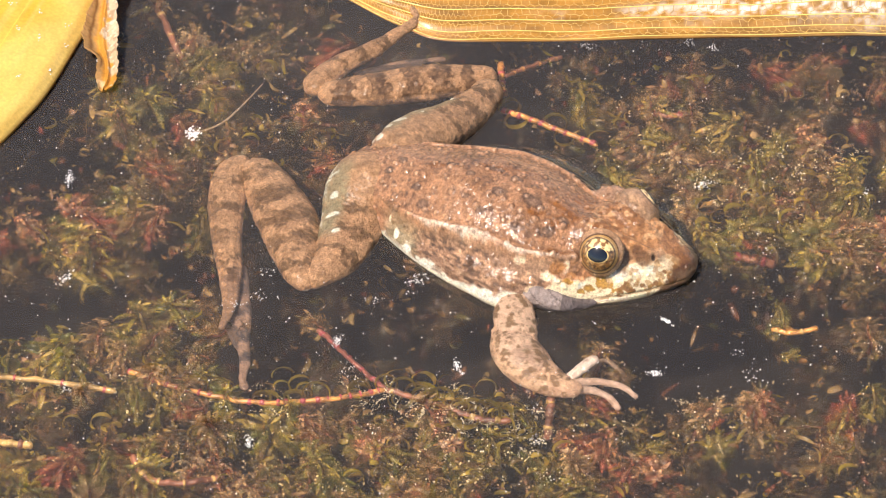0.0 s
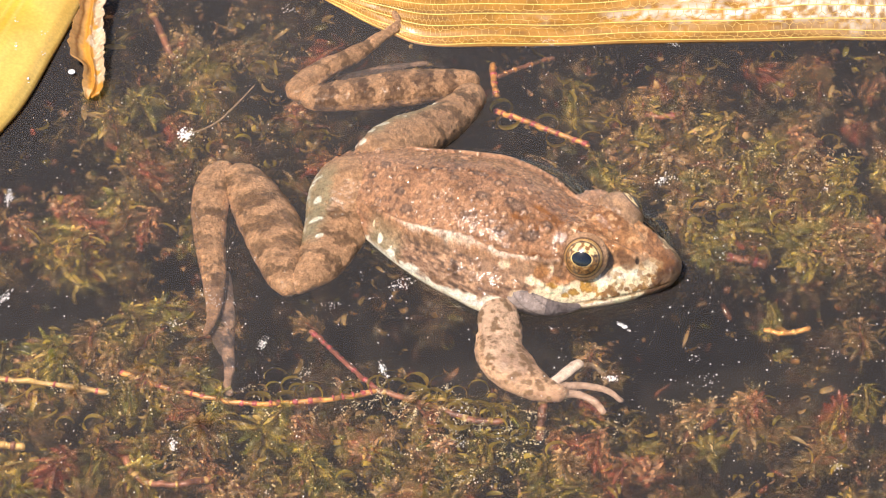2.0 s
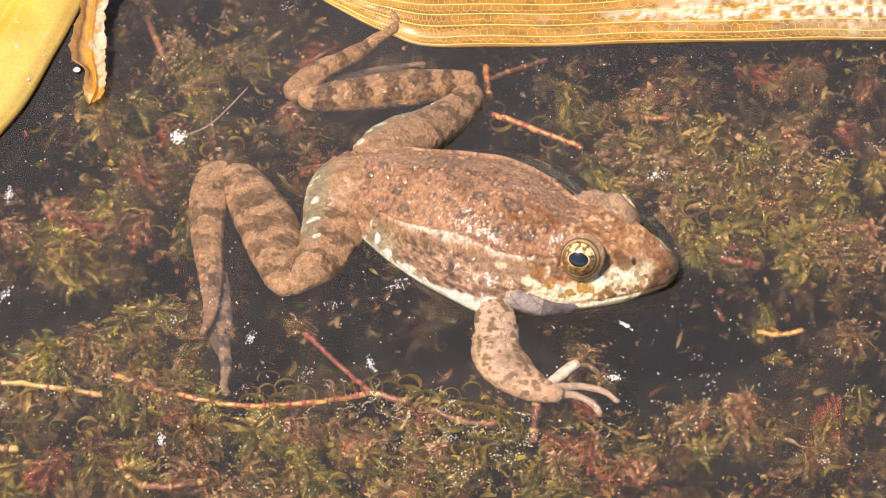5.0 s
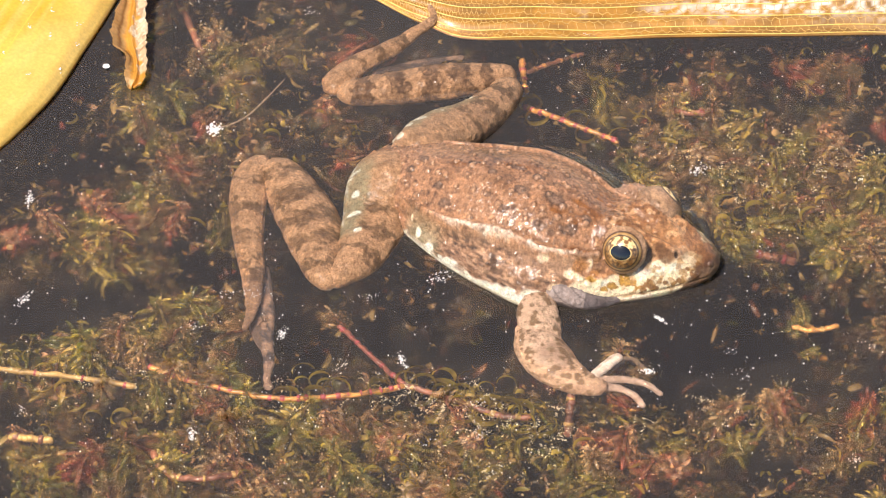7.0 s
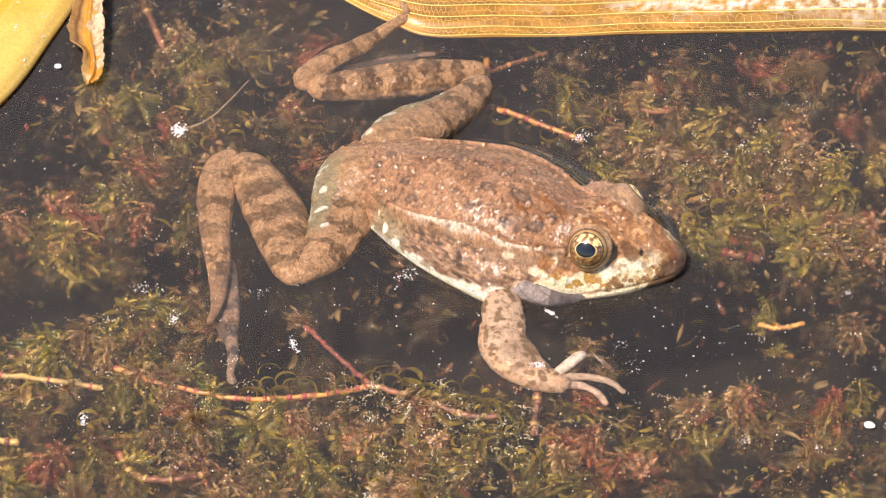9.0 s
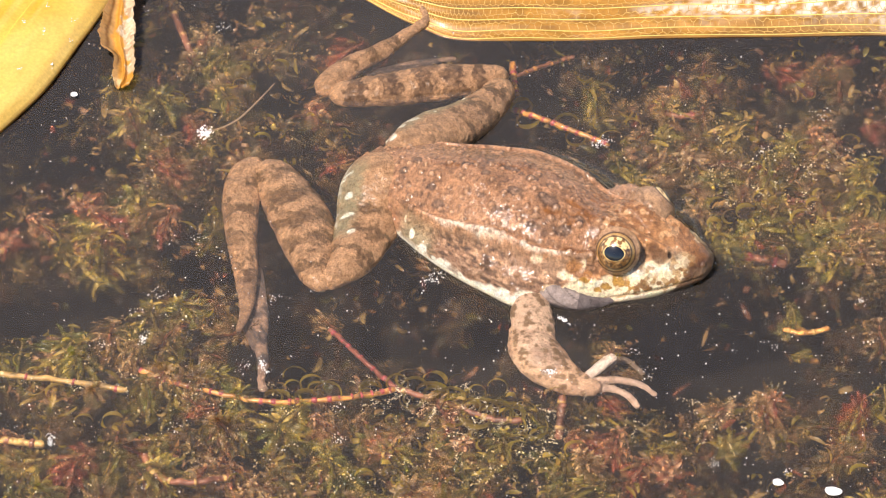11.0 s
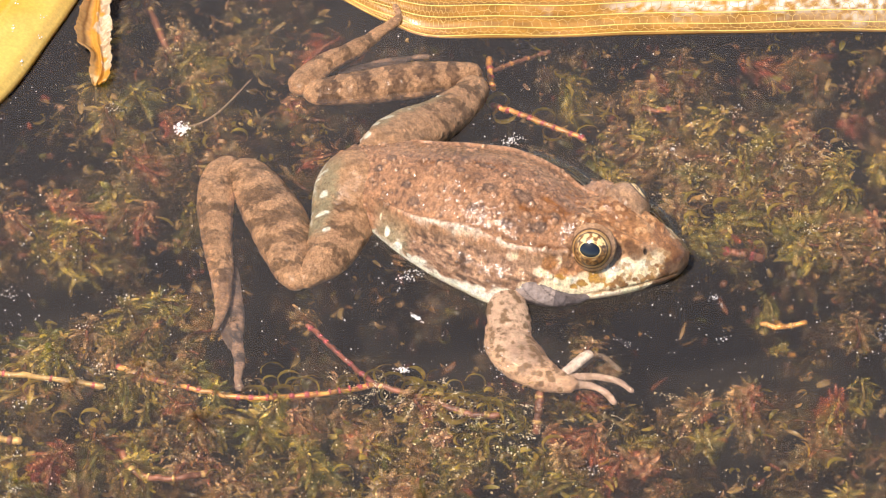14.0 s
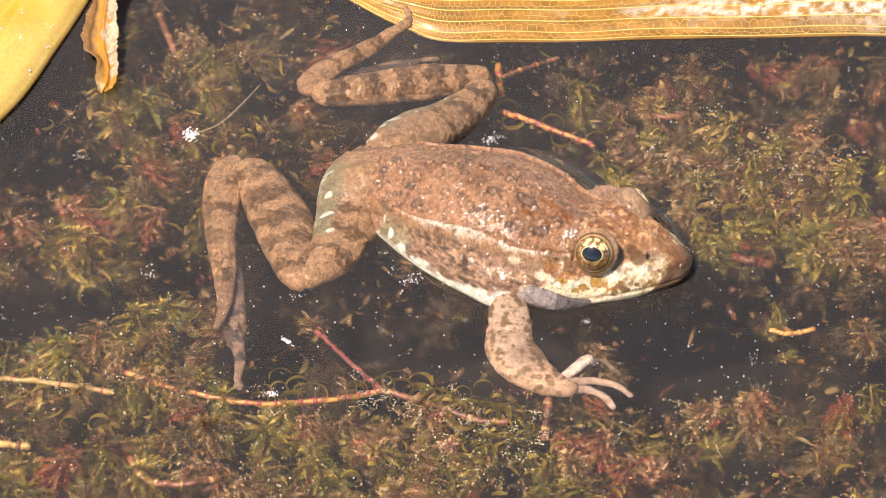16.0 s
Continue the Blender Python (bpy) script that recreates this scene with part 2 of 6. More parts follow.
def stations(table, x):
    """Smooth interpolation of the columns of a table over its first column."""
    tb = np.asarray(table, float)
    xs, ys = tb[:, 0], tb[:, 1:]
    m = np.gradient(ys, xs, axis=0)
    i = np.clip(np.searchsorted(xs, x) - 1, 0, len(xs) - 2)
    h = (xs[i + 1] - xs[i])[:, None]
    f = ((x - xs[i])[:, None]) / h
    return ((1 + 2 * f) * (1 - f) ** 2 * ys[i] + f * (1 - f) ** 2 * h * m[i] + f * f * (3 - 2 * f) * ys[i + 1] + f * f * (f - 1) * h * m[i + 1])


def grid_faces(rows, cols, wrap=True):
    r = np.arange(rows - 1)[:, None]
    c = np.arange(cols if wrap else cols - 1)[None, :]
    n = (c + 1) % cols
    return np.stack([r * cols + c, r * cols + n, (r + 1) * cols + n, (r + 1) * cols + c], -1).reshape(-1, 4)


def tube(points, count=40, around=20, blunt=(0.5, 0.5)):
    """A limb: rows of x, y, z, half width, half height; rounded ends. Returns vertices, faces, place along and angle."""
    c = spline(points, count)
    mid, rad = c[:, :3], np.maximum(c[:, 3:5], 0.05)
    d = np.concatenate([[0], np.cumsum(np.linalg.norm(np.diff(mid, axis=0), axis=1))])
    cap = np.ones(count)
    for dist, share, r in ((d, blunt[0], rad[0, 0]), (d[-1] - d, blunt[1], rad[-1, 0])):
        reach = max(r * 2 * share, 1e-3)
        cap = cap * np.sqrt(np.clip(1 - (1 - np.clip(dist / reach, 0, 1)) ** 2, 0.0004, 1))
    tan = np.gradient(mid, axis=0)
    tan /= np.linalg.norm(tan, axis=1)[:, None]
    side = np.cross(tan, (0, 0, 1))
    side /= np.linalg.norm(side, axis=1)[:, None]
    up = np.cross(side, tan)
    ang = np.linspace(0, 2 * np.pi, around, endpoint=False)
    v = (mid[:, None] + side[:, None] * (np.cos(ang)[None, :, None] * (rad[:, :1] * cap[:, None])[:, None])
         + up[:, None] * (np.sin(ang)[None, :, None] * (rad[:, 1:] * cap[:, None])[:, None]))
    along = np.repeat(d / d[-1], around)
    angle = np.tile(ang, count)
    return v.reshape(-1, 3), grid_faces(count, around), along, angle


def hashed(i, j, k, seed):
    h = (i * 374761393 + j * 668265263 + k * 2147483647 + seed * 974634777) & 0xFFFFFFFF
    h = ((h ^ (h >> 13)) * 1274126177) & 0xFFFFFFFF
    return ((h ^ (h >> 16)) & 0xFFFF) / 65535.0


def lattice(p, size, seed=0):
    """Smooth value noise from 0 to 1 over points, with cells of that size."""
    q = np.asarray(p, float) / size + 1000
    b = np.floor(q).astype(np.int64)
    f = q - b
    f = f * f * (3 - 2 * f)
    out = 0
    for dx in (0, 1):
        for dy in (0, 1):
            for dz in (0, 1):
                w = (f[:, 0] if dx else 1 - f[:, 0]) * (f[:, 1] if dy else 1 - f[:, 1]) * (f[:, 2] if dz else 1 - f[:, 2])
                out = out + w * hashed(b[:, 0] + dx, b[:, 1] + dy, b[:, 2] + dz, seed)
    return out


def cells(p, size, seed=0):
    """Distance to the nearest of scattered points, about one in a cell of that size, and a number from 0 to 1 for that point."""
    q = np.asarray(p, float) / size + 1000
    b = np.floor(q).astype(np.int64)
    best, name = np.full(len(q), 9.0), np.zeros(len(q))
    for dx in (-1, 0, 1):
        for dy in (-1, 0, 1):
            for dz in (-1, 0, 1):
                i, j, k = b[:, 0] + dx, b[:, 1] + dy, b[:, 2] + dz
                d = ((i + hashed(i, j, k, seed) - q[:, 0]) ** 2 + (j + hashed(i, j, k, seed + 50) - q[:, 1]) ** 2 + (k + hashed(i, j, k, seed + 90) - q[:, 2]) ** 2)
                near = d < best
                best = np.where(near, d, best)
                name = np.where(near, hashed(i, j, k, seed + 130), name)
    return np.sqrt(best) * size, name


def step(a, b, x):
    f = np.clip((x - a) / (b - a), 0, 1)
    return f * f * (3 - 2 * f)


def blend(col, other, w):
    return col + (np.asarray(other, float) - col) * np.asarray(w)[:, None]


def normals_of(v, rows, cols):
    g = v.reshape(rows, cols, 3)
    du = np.gradient(g, axis=0)
    dv = np.roll(g, -1, 1) - np.roll(g, 1, 1)
    n = np.cross(dv, du)
    n /= np.linalg.norm(n, axis=2)[:, :, None] + 1e-9
    return n.reshape(-1, 3)


def ball(centre, radii, axis=(0, 0, 1), rows=20, cols=28, upto=180.0, since=0.0):
    """A sphere or a cap of one round the axis, between two angles from it; returns vertices and faces."""
    q = Vector(axis).to_track_quat("Z", "Y").to_matrix()
    a = np.radians(np.linspace(max(since, 0.5), min(upto, 179.5), rows))
    b = np.linspace(0, 2 * np.pi, cols, endpoint=False)
    v = np.stack([np.sin(a)[:, None] * np.cos(b) * radii[0], np.sin(a)[:, None] * np.sin(b) * radii[1], np.cos(a)[:, None] * np.ones(cols) * radii[2]], -1).reshape(-1, 3)
    return v @ np.array(q).T + np.asarray(centre), grid_faces(rows, cols)


def joined(pieces):
    vs, fs, cs, n = [], [], [], 0
    for v, f, *c in pieces:
        vs.append(np.asarray(v))
        fs.append(np.asarray(f) + n)
        cs += c
        n += len(v)
    out = [np.vstack(vs), [tuple(r) for f in fs for r in f]]
    return out + ([np.vstack(cs)] if cs else [])


# ---- the pond ----
def sheet(name, size, z, material, label, category):
    me = bpy.data.meshes.new(name)
    me.from_pydata([(-size, -size, z), (size, -size, z), (size, size, z), (-size, size, z)], [], [(0, 1, 2, 3)])
    me.materials.append(material)
    return tagged(new(name, me), label, category, "", "structure")


sheet("ground", 60.0, -0.062, SILT, "dark brown silty pond bed under the weeds", "pond bed")
water = sheet("water", 60.0, 0.0, WATER, "still pond water with a dusty film that stands for haze", "water")
water.visible_shadow = False

# ---- the frog ----
FROG_BASE = (13.0, 2.4, 0.0)
AX = np.array([math.cos(radians(-24)), math.sin(radians(-24)), 0.0])
NX = np.array([-AX[1], AX[0], 0.0])

# along the spine: place, sideways offset of the midline, half width, top, bottom, height of the widest part
TRUNK = [
    (-39.0, 6.4, 0.8, 3.0, 1.2, 2.0), (-37.5, 6.2, 4.0, 4.8, 0.0, 1.6), (-31.0, 5.6, 9.6, 8.2, -2.5, 1.2), (-21.0, 3.6, 13.8, 11.8, -4.5, 0.8),
    (-11.0, 2.6, 17.2, 14.2, -6.0, 0.4), (-1.0, 2.2, 19.6, 15.2, -7.0, 0.2), (7.0, 0.9, 19.6, 14.6, -7.0, 0.0), (14.0, 0.9, 16.4, 12.6, -6.0, 0.0),
    (20.0, 2.0, 14.4, 11.2, -5.0, 0.0), (25.6, 3.6, 12.6, 9.8, -4.2, 0.3), (30.6, 4.5, 10.2, 8.4, -3.2, 0.8), (34.4, 5.0, 7.4, 6.9, -2.0, 1.2),
    (37.2, 5.2, 4.8, 5.3, -0.6, 1.7), (38.7, 5.3, 2.6, 4.0, 0.6, 2.0), (39.3, 5.3, 0.3, 2.6, 1.8, 2.2),
]
NEAR_EYE = (31.7, -10.3, 8.2)
FAR_EYE_SN = (24.3, 10.2, 8.9)


def body_place(s, n, z):
    """From the frog's own frame (along, sideways, up) to the plan."""
    return np.asarray(FROG_BASE) + AX * s + NX * n + np.array([0, 0, z])


def fold_place(S):
    """How far out the fold runs along the back, as a share of the half width."""
    return 0.66 + 0.13 * (1 - step(-22, 4, S)) - 0.04 * step(10, 18, S)


def trunk_mesh():
    rows, cols = 460, 360
    s = np.linspace(-39, 39.3, rows)
    # closer rings towards both ends
    s = -39 + 78.3 * (0.5 - 0.5 * np.cos(np.pi * np.linspace(0, 1, rows))) * 0.35 + (s + 39) * 0.65
    st = stations(TRUNK, s)
    a = np.linspace(0, 2 * np.pi, cols, endpoint=False)
    ca, sa = np.cos(a), np.sin(a)
    e = np.where(sa[None, :] > 0, (1.24 + 0.08 * step(10, 22, s))[:, None], 0.95)
    cx = np.sign(ca)[None, :] * np.abs(ca)[None, :] ** e
    sx = np.sign(sa)[None, :] * np.abs(sa)[None, :] ** e
    nc, hw, zt, zb, zm = [st[:, i][:, None] for i in range(5)]
    n = nc + np.maximum(hw, 0.2) * cx
    z = np.where(sa[None, :] > 0, zm + (zt - zm) * sx, zm + (zm - zb) * sx)
    S = np.repeat(s[:, None], cols, 1)
    rel_n = (n - nc) / np.maximum(hw, 1.0)
    top = step(0.0, 0.4, sa[None, :] + 0 * n)
    # dorsolateral folds with a hollow below, sacral hump
    trunk_part = step(-30, -22, S) * (1 - step(17, 21, S))
    fp = fold_place(S)
    z += 1.3 * np.exp(-((np.abs(rel_n) - fp) / 0.045) ** 2) * top * trunk_part
    z -= 0.8 * np.exp(-((np.abs(rel_n) - fp - 0.13) / 0.07) ** 2) * trunk_part * top
    z += 0.7 * np.exp(-((S + 10) / 5) ** 2) * np.exp(-(rel_n / 0.35) ** 2) * top
    z -= 0.6 * np.exp(-((S + 2) / 12) ** 2) * np.exp(-(rel_n / 0.16) ** 2) * top
    # sockets under the eyes, the lids' inner slopes, and a hollow between them
    for (es, en), k in zip(EYES_SN, (-1, 1)):
        d2 = (S - es - 0.6) ** 2 + (n - en - k * 3.0) ** 2
        z -= 2.0 * np.exp(-d2 / (2 * 2.4 ** 2)) * top
        d2 = (S - es + (1.6 if k < 0 else 0.8)) ** 2 / 1.7 + (n - en + k * (2.2 if k < 0 else 3.0)) ** 2
        z += (2.5 if k < 0 else 3.3) * np.exp(-d2 / (2 * (3.1 if k < 0 else 2.9) ** 2)) * top
    mid = (EYES_SN[0][1] + EYES_SN[1][1]) / 2
    z -= 1.1 * np.exp(-((S - 23) / 6) ** 2 - ((n - mid + 0.6) / 2.2) ** 2) * top
    z -= 0.7 * np.exp(-((S - 15.5) / 2.0) ** 2 - ((n - 1.5) / 9.0) ** 2) * top
    # snout ridges, the slope of the cheek below them and the nostril swellings
    for k in (-1, 1):
        z += 1.3 * np.exp(-((S - 29.0) / 4.5) ** 2 - ((n - 4.5 - k * (3.9 + 0.12 * (32 - S))) / 1.0) ** 2) * top
        z -= 1.0 * np.exp(-((S - 28.0) / 3.5) ** 2 - ((n - 4.5 - k * (6.2 + 0.12 * (32 - S))) / 1.3) ** 2) * top
        z += 0.6 * np.exp(-((S - 31.6) / 1.4) ** 2 - ((n - 4.6 - k * 4.2) / 1.2) ** 2) * top
        z -= 1.2 * np.exp(-((S - 31.9) / 0.40) ** 2 - ((n - 4.6 - k * 4.4) / 0.36) ** 2) * top
    z -= 0.5 * np.exp(-((S - 33.5) / 3.0) ** 2 - ((n - 4.8) / 1.6) ** 2) * top
    # mouth line
    mouth_z = 0.9 + 1.0 * step(20, 38, S)
    groove = np.exp(-((z - mouth_z) / 0.32) ** 2) * step(9, 13, S)
    n -= np.sign(rel_n) * 0.3 * groove
    v = np.asarray(FROG_BASE) + S[..., None] * AX + n[..., None] * NX + z[..., None] * np.array([0, 0, 1.0])
    v = v.reshape(-1, 3)
    S, n, z, rel_n, fp = S.ravel(), n.ravel(), z.ravel(), rel_n.ravel(), fp.ravel()
    nrm = normals_of(v, rows, cols)
    if nrm[(rows // 2) * cols + cols // 4][2] < 0:
        nrm = -nrm
    q = np.stack([S, n, z], 1)
    w3 = lattice(q, 4.5, 9)
    (da, ia), (db, ib) = cells(q, 1.9, 3), cells(q, 0.95, 5)
    ra, rb = 0.30 + 0.55 * ia, 0.16 + 0.22 * ib
    big, small = np.clip(1 - (da / ra) ** 2, 0, 1), np.clip(1 - (db / rb) ** 2, 0, 1)
    rough = (1 - 0.5 * step(20, 25, S) * (1 - np.exp(-((S - 23.6) ** 2 + (n - 6.6) ** 2) / 12.0))) * step(1.2, 3.5, z)
    v = v + nrm * ((big * 0.42 * (0.5 + ia) + small * 0.16 + (w3 - 0.5) * 0.45) * rough)[:, None]
    ar = np.abs(rel_n)
    # ---- pigment ----
    g1, g2, g3 = lattice(q, 6.0, 11), lattice(q, 2.4, 12), lattice(q, 1.0, 13)
    wob = (g2 - 0.5) * 0.7 + (g3 - 0.5) * 0.7
    nearside = n < 3.0

    def mark(where, rs, rt, edge=0.18, ragged=1.0):
        """One inside a ragged spot of those half sizes, nought outside."""
        d = np.sqrt(((S - where[0]) / rs) ** 2 + ((n - where[1]) ** 2 + (z - where[2]) ** 2) / rt ** 2) + wob * ragged
        return 1 - step(1 - edge, 1 + edge, d)

    col = np.tile(np.array([0.47, 0.252, 0.138]), (len(v), 1))
    col = blend(col, (0.58, 0.325, 0.150), step(17, 23, S) * 0.85)
    col = blend(col, (0.33, 0.160, 0.066), step(0.45, 0.70, g1) * 0.65)
    net = step(0.50, 0.62, lattice(q, 1.1, 15)) * step(0.3, 0.6, lattice(q, 5.0, 16))
    col = blend(col, (0.24, 0.115, 0.045), net * 0.65)                            # brown network
    # rust patches along the far half of the back, on the shoulders and behind the eyes
    rust = np.zeros(len(v))
    streak = 0.35 + 0.65 * step(0.42, 0.62, lattice(np.stack([S * 0.35, n, z], 1), 0.8, 17))
    for where, rs, rt in (((-16.0, 2.2, 13.1), 2.6, 0.8), ((-13.0, 3.0, 14.2), 2.6, 0.9), ((-4.1, 4.4, 14.5), 3.2, 1.3), ((0.5, 6.6, 14.0), 4.2, 1.4), ((9.2, -3.0, 13.3), 6.5, 1.5),
                          ((12.1, 0.9, 13.6), 3.6, 2.6), ((14.5, 6.0, 12.0), 4.2, 2.6), ((19.1, 0.4, 13.0), 4.2, 2.4), ((17.5, 4.5, 12.0), 3.6, 2.0), ((14.0, -9.4, 9.4), 2.6, 1.4)):
        rust = np.maximum(rust, mark(where, rs, rt, 0.4, 1.3) * streak)
    col = blend(col, (0.30, 0.125, 0.018), rust * 0.92)
    # the top of the head: rust-brown freckles on tan
    crown = step(15, 20, S) * (1 - step(33, 36, S)) * step(6.5, 8.5, z)
    col = blend(col, (0.27, 0.125, 0.040), crown * step(0.48, 0.60, lattice(q, 1.7, 18)) * 0.55)
    col = blend(col, (0.68, 0.45, 0.26), crown * step(0.56, 0.68, lattice(q, 1.0, 19)) * 0.65)
    # round dusky spots, scattered
    dc, ic = cells(q, 3.4, 41)
    dusky = (1 - step(0.75, 1.15, dc / (0.35 + 0.55 * ic) + (g3 - 0.5) * 0.9)) * (ic > 0.35) * step(5, 8, z) * (1 - step(19, 22, S))
    col = blend(col, (0.19, 0.105, 0.060), dusky * 0.65)
    # the larger dark spots; their greyer middle is a painted sheen
    for where, rs, rt in (((6.0, -1.7, 14.3), 2.1, 1.25), ((-1.2, -1.7, 14.4), 1.8, 1.0), ((-4.2, 4.2, 14.5), 2.2, 0.6), ((-14.0, 2.6, 14.0), 1.8, 0.5), ((-24.9, 3.3, 10.6), 1.2, 0.8), ((-26.4, 0.9, 9.1), 1.3, 0.9),
                          ((-18.8, -3.1, 10.4), 1.0, 0.8), ((-16.1, -6.4, 9.6), 1.2, 0.9), ((-7.6, -4.4, 13.3), 0.9, 0.7), ((-3.2, -6.3, 12.7), 1.0, 0.8), ((5.6, -7.9, 12.2), 1.5, 0.8), ((11.4, -6.3, 11.7), 1.7, 1.0),
                          ((-8.6, 0.9, 14.6), 1.2, 0.8), ((1.0, 3.0, 14.8), 1.1, 0.7), ((13.5, -2.6, 12.7), 1.1, 0.7)):
        col = blend(col, (0.15, 0.085, 0.048), mark(where, rs * 1.1, rt * 1.1, 0.15, 0.9) * 0.8)
        col = blend(col, (0.31, 0.215, 0.165), mark(where, rs * 0.7, rt * 0.7, 0.3, 0.9) * 0.75)
    # pale wart tips with painted highlights, each with painted shade round its foot
    back = step(3, 5, z) * (1 - step(18, 23, S))
    foot = np.clip(1 - np.abs(da / ra - 1.05) / 0.4, 0, 1) * (ia > 0.25)
    col = blend(col, col * 0.50, foot * back * 0.7)
    col = blend(col, (0.62, 0.42, 0.29), step(0.25, 0.7, big) * (ia > 0.3) * back * 0.62)
    col = blend(col, (0.66, 0.48, 0.36), step(0.3, 0.8, small) * (ib > 0.72) * back * 0.7)
    # flank: tan with short dark dashes that run aslant
    flank = step(-27, -20, S) * (1 - step(12, 16, S)) * step(0.03, 0.09, ar - fp)
    col = blend(col, (0.40, 0.250, 0.165), flank * 0.85)
    dash = lattice(np.stack([S * 0.40 + z * 0.25, n * 0.9, z * 1.6], 1), 0.60, 21)
    low = flank * (1 - step(7.0, 8.6, z)) * (0.65 + 0.35 * step(0.35, 0.6, lattice(q, 6.0, 23)))
    col = blend(col, (0.24, 0.145, 0.092), flank * (1 - step(6.2, 7.8, z + (g2 - 0.5) * 2)) * 0.25)
    col = blend(col, (0.11, 0.065, 0.040), low * step(0.53, 0.61, dash) * 0.85)
    col = blend(col, (0.60, 0.43, 0.31), flank * step(0.60, 0.72, 1 - dash) * 0.55)
    smooth_patch = mark((4.6, -14.6, 6.4), 4.2, 1.8, 0.5, 0.8)
    col = blend(col, (0.53, 0.37, 0.28), smooth_patch * 0.55)
    # pale olive fringe at the rump with cream spots
    fringe = step(-25, -21, S) * (1 - step(-17, -13, S)) * (1 - step(5.5, 7.5, z)) * nearside
    col = blend(col, (0.40, 0.37, 0.24), fringe * 0.6)
    # the pale fold, its sun highlight painted broad in the middle; rust above in front
    broad = 0.020 + 0.030 * np.exp(-((S + 3) / 8) ** 2)
    line = np.exp(-((ar - fp + (g3 - 0.5) * 0.04) / broad) ** 2) * step(-21, -15, S) * (1 - step(18, 20, S)) * step(5, 8, z) * np.where(n < 0, 1.0, 0.25)
    col = blend(col, (0.86, 0.70, 0.58), line * (0.30 + 0.65 * step(0.36, 0.56, lattice(np.stack([S * 0.6, n, z], 1), 1.1, 24))))
    col = blend(col, (0.25, 0.115, 0.038), np.exp(-((ar - fp + 0.085 + (g3 - 0.5) * 0.03) / 0.020) ** 2) * step(-2, 8, S) * (1 - step(18, 20, S)) * step(6, 8, z) * 0.7)
    col = blend(col, (0.22, 0.110, 0.045), np.exp(-((ar - fp - 0.075 + (g3 - 0.5) * 0.03) / 0.020) ** 2) * step(8, 12, S) * (1 - step(18.5, 20, S)) * nearside * 0.75)
    # cream belly edge with brown gaps
    belly = (1 - step(1.3, 2.0, z + (g2 - 0.5) * 2.0 + (g3 - 0.5) * 1.2 - 1.5 * step(-2, 4, S))) * step(-29, -25, S)
    gaps = step(0.56, 0.64, lattice(q, 2.2, 31)) * step(0.4, 1.2, z)
    col = blend(col, (0.95, 0.90, 0.80), belly * (1 - 0.6 * gaps))
    for where, rs, rt in (((-20.3, -10.2, 2.9), 0.7, 1.3), ((-17.0, -12.1, 1.7), 1.1, 0.9), ((-22.4, -8.3, 4.6), 0.6, 0.9), ((-14.0, -13.4, 1.3), 1.0, 0.6), ((-18.6, -10.8, 4.2), 0.4, 0.5), ((8.0, -17.6, 2.6), 2.2, 1.0), ((3.6, -17.9, 2.2), 2.0, 0.8)):
        col = blend(col, (0.97, 0.93, 0.80), mark(where, rs, rt, 0.2, 0.6) * 0.95)
    col = blend(col, (0.23, 0.145, 0.095), mark((5.4, -17.0, 3.6), 2.6, 0.55, 0.25, 0.8) * 0.8)
    # cream cheek and lip
    lip_top = 4.4 + 1.9 * step(23, 27, S) - 2.0 * step(34.5, 37.5, S)
    ragged_z = z + (g2 - 0.5) * 1.7 + (g3 - 0.5) * 1.3
    lip = step(10.5, 13, S + (g2 - 0.5) * 3) * (1 - step(-0.25, 0.35, ragged_z - lip_top)) * step(0.0, 0.15, ar - 0.2)
    col = blend(col, (0.98, 0.83, 0.58), lip * 0.96)
    border = np.exp(-((ragged_z - lip_top - 0.55) / 0.35) ** 2) * step(22, 25, S) * (1 - step(34, 36, S)) * nearside
    col = blend(col, (0.27, 0.130, 0.045), border * 0.75)
    cheek = step(23, 26, S) * (1 - step(33.5, 36, S)) * step(4.6, 5.4, z) * (1 - step(7.0, 8.4, z + (g2 - 0.5) * 1.8)) * nearside
    col = blend(col, (0.72, 0.50, 0.33), cheek * 0.55 * (1 - lip))
    # wet sheen behind the head, painted as a lighter patch
    sheen = step(7, 11, S) * (1 - step(14, 17, S)) * step(4.5, 6, z) * (1 - step(8.0, 9.2, z)) * nearside
    col = blend(col, (0.60, 0.43, 0.32), sheen * 0.6)
    # white sun glints painted on cheek and shoulder, and pale spots on the lip
    for where, rs, rt in (((14.2, -12.2, 5.5), 1.7, 1.1), ((17.0, -9.8, 7.0), 0.7, 1.5), ((8.3, -12.8, 8.3), 1.5, 0.7), ((30.0, -2.9, 5.4), 2.8, 0.8), ((32.6, -1.4, 5.2), 1.6, 0.9), ((27.0, -5.4, 5.2), 1.6, 0.9), ((20.8, -9.9, 3.6), 1.2, 0.8)):
        col = blend(col, (0.98, 0.90, 0.78), mark(where, rs, rt, 0.25, 0.8) * 0.9)
    fine = (lattice(q, 1.1, 45) - 0.5) * 1.5 + (lattice(q, 0.5, 46) - 0.5) * 0.9
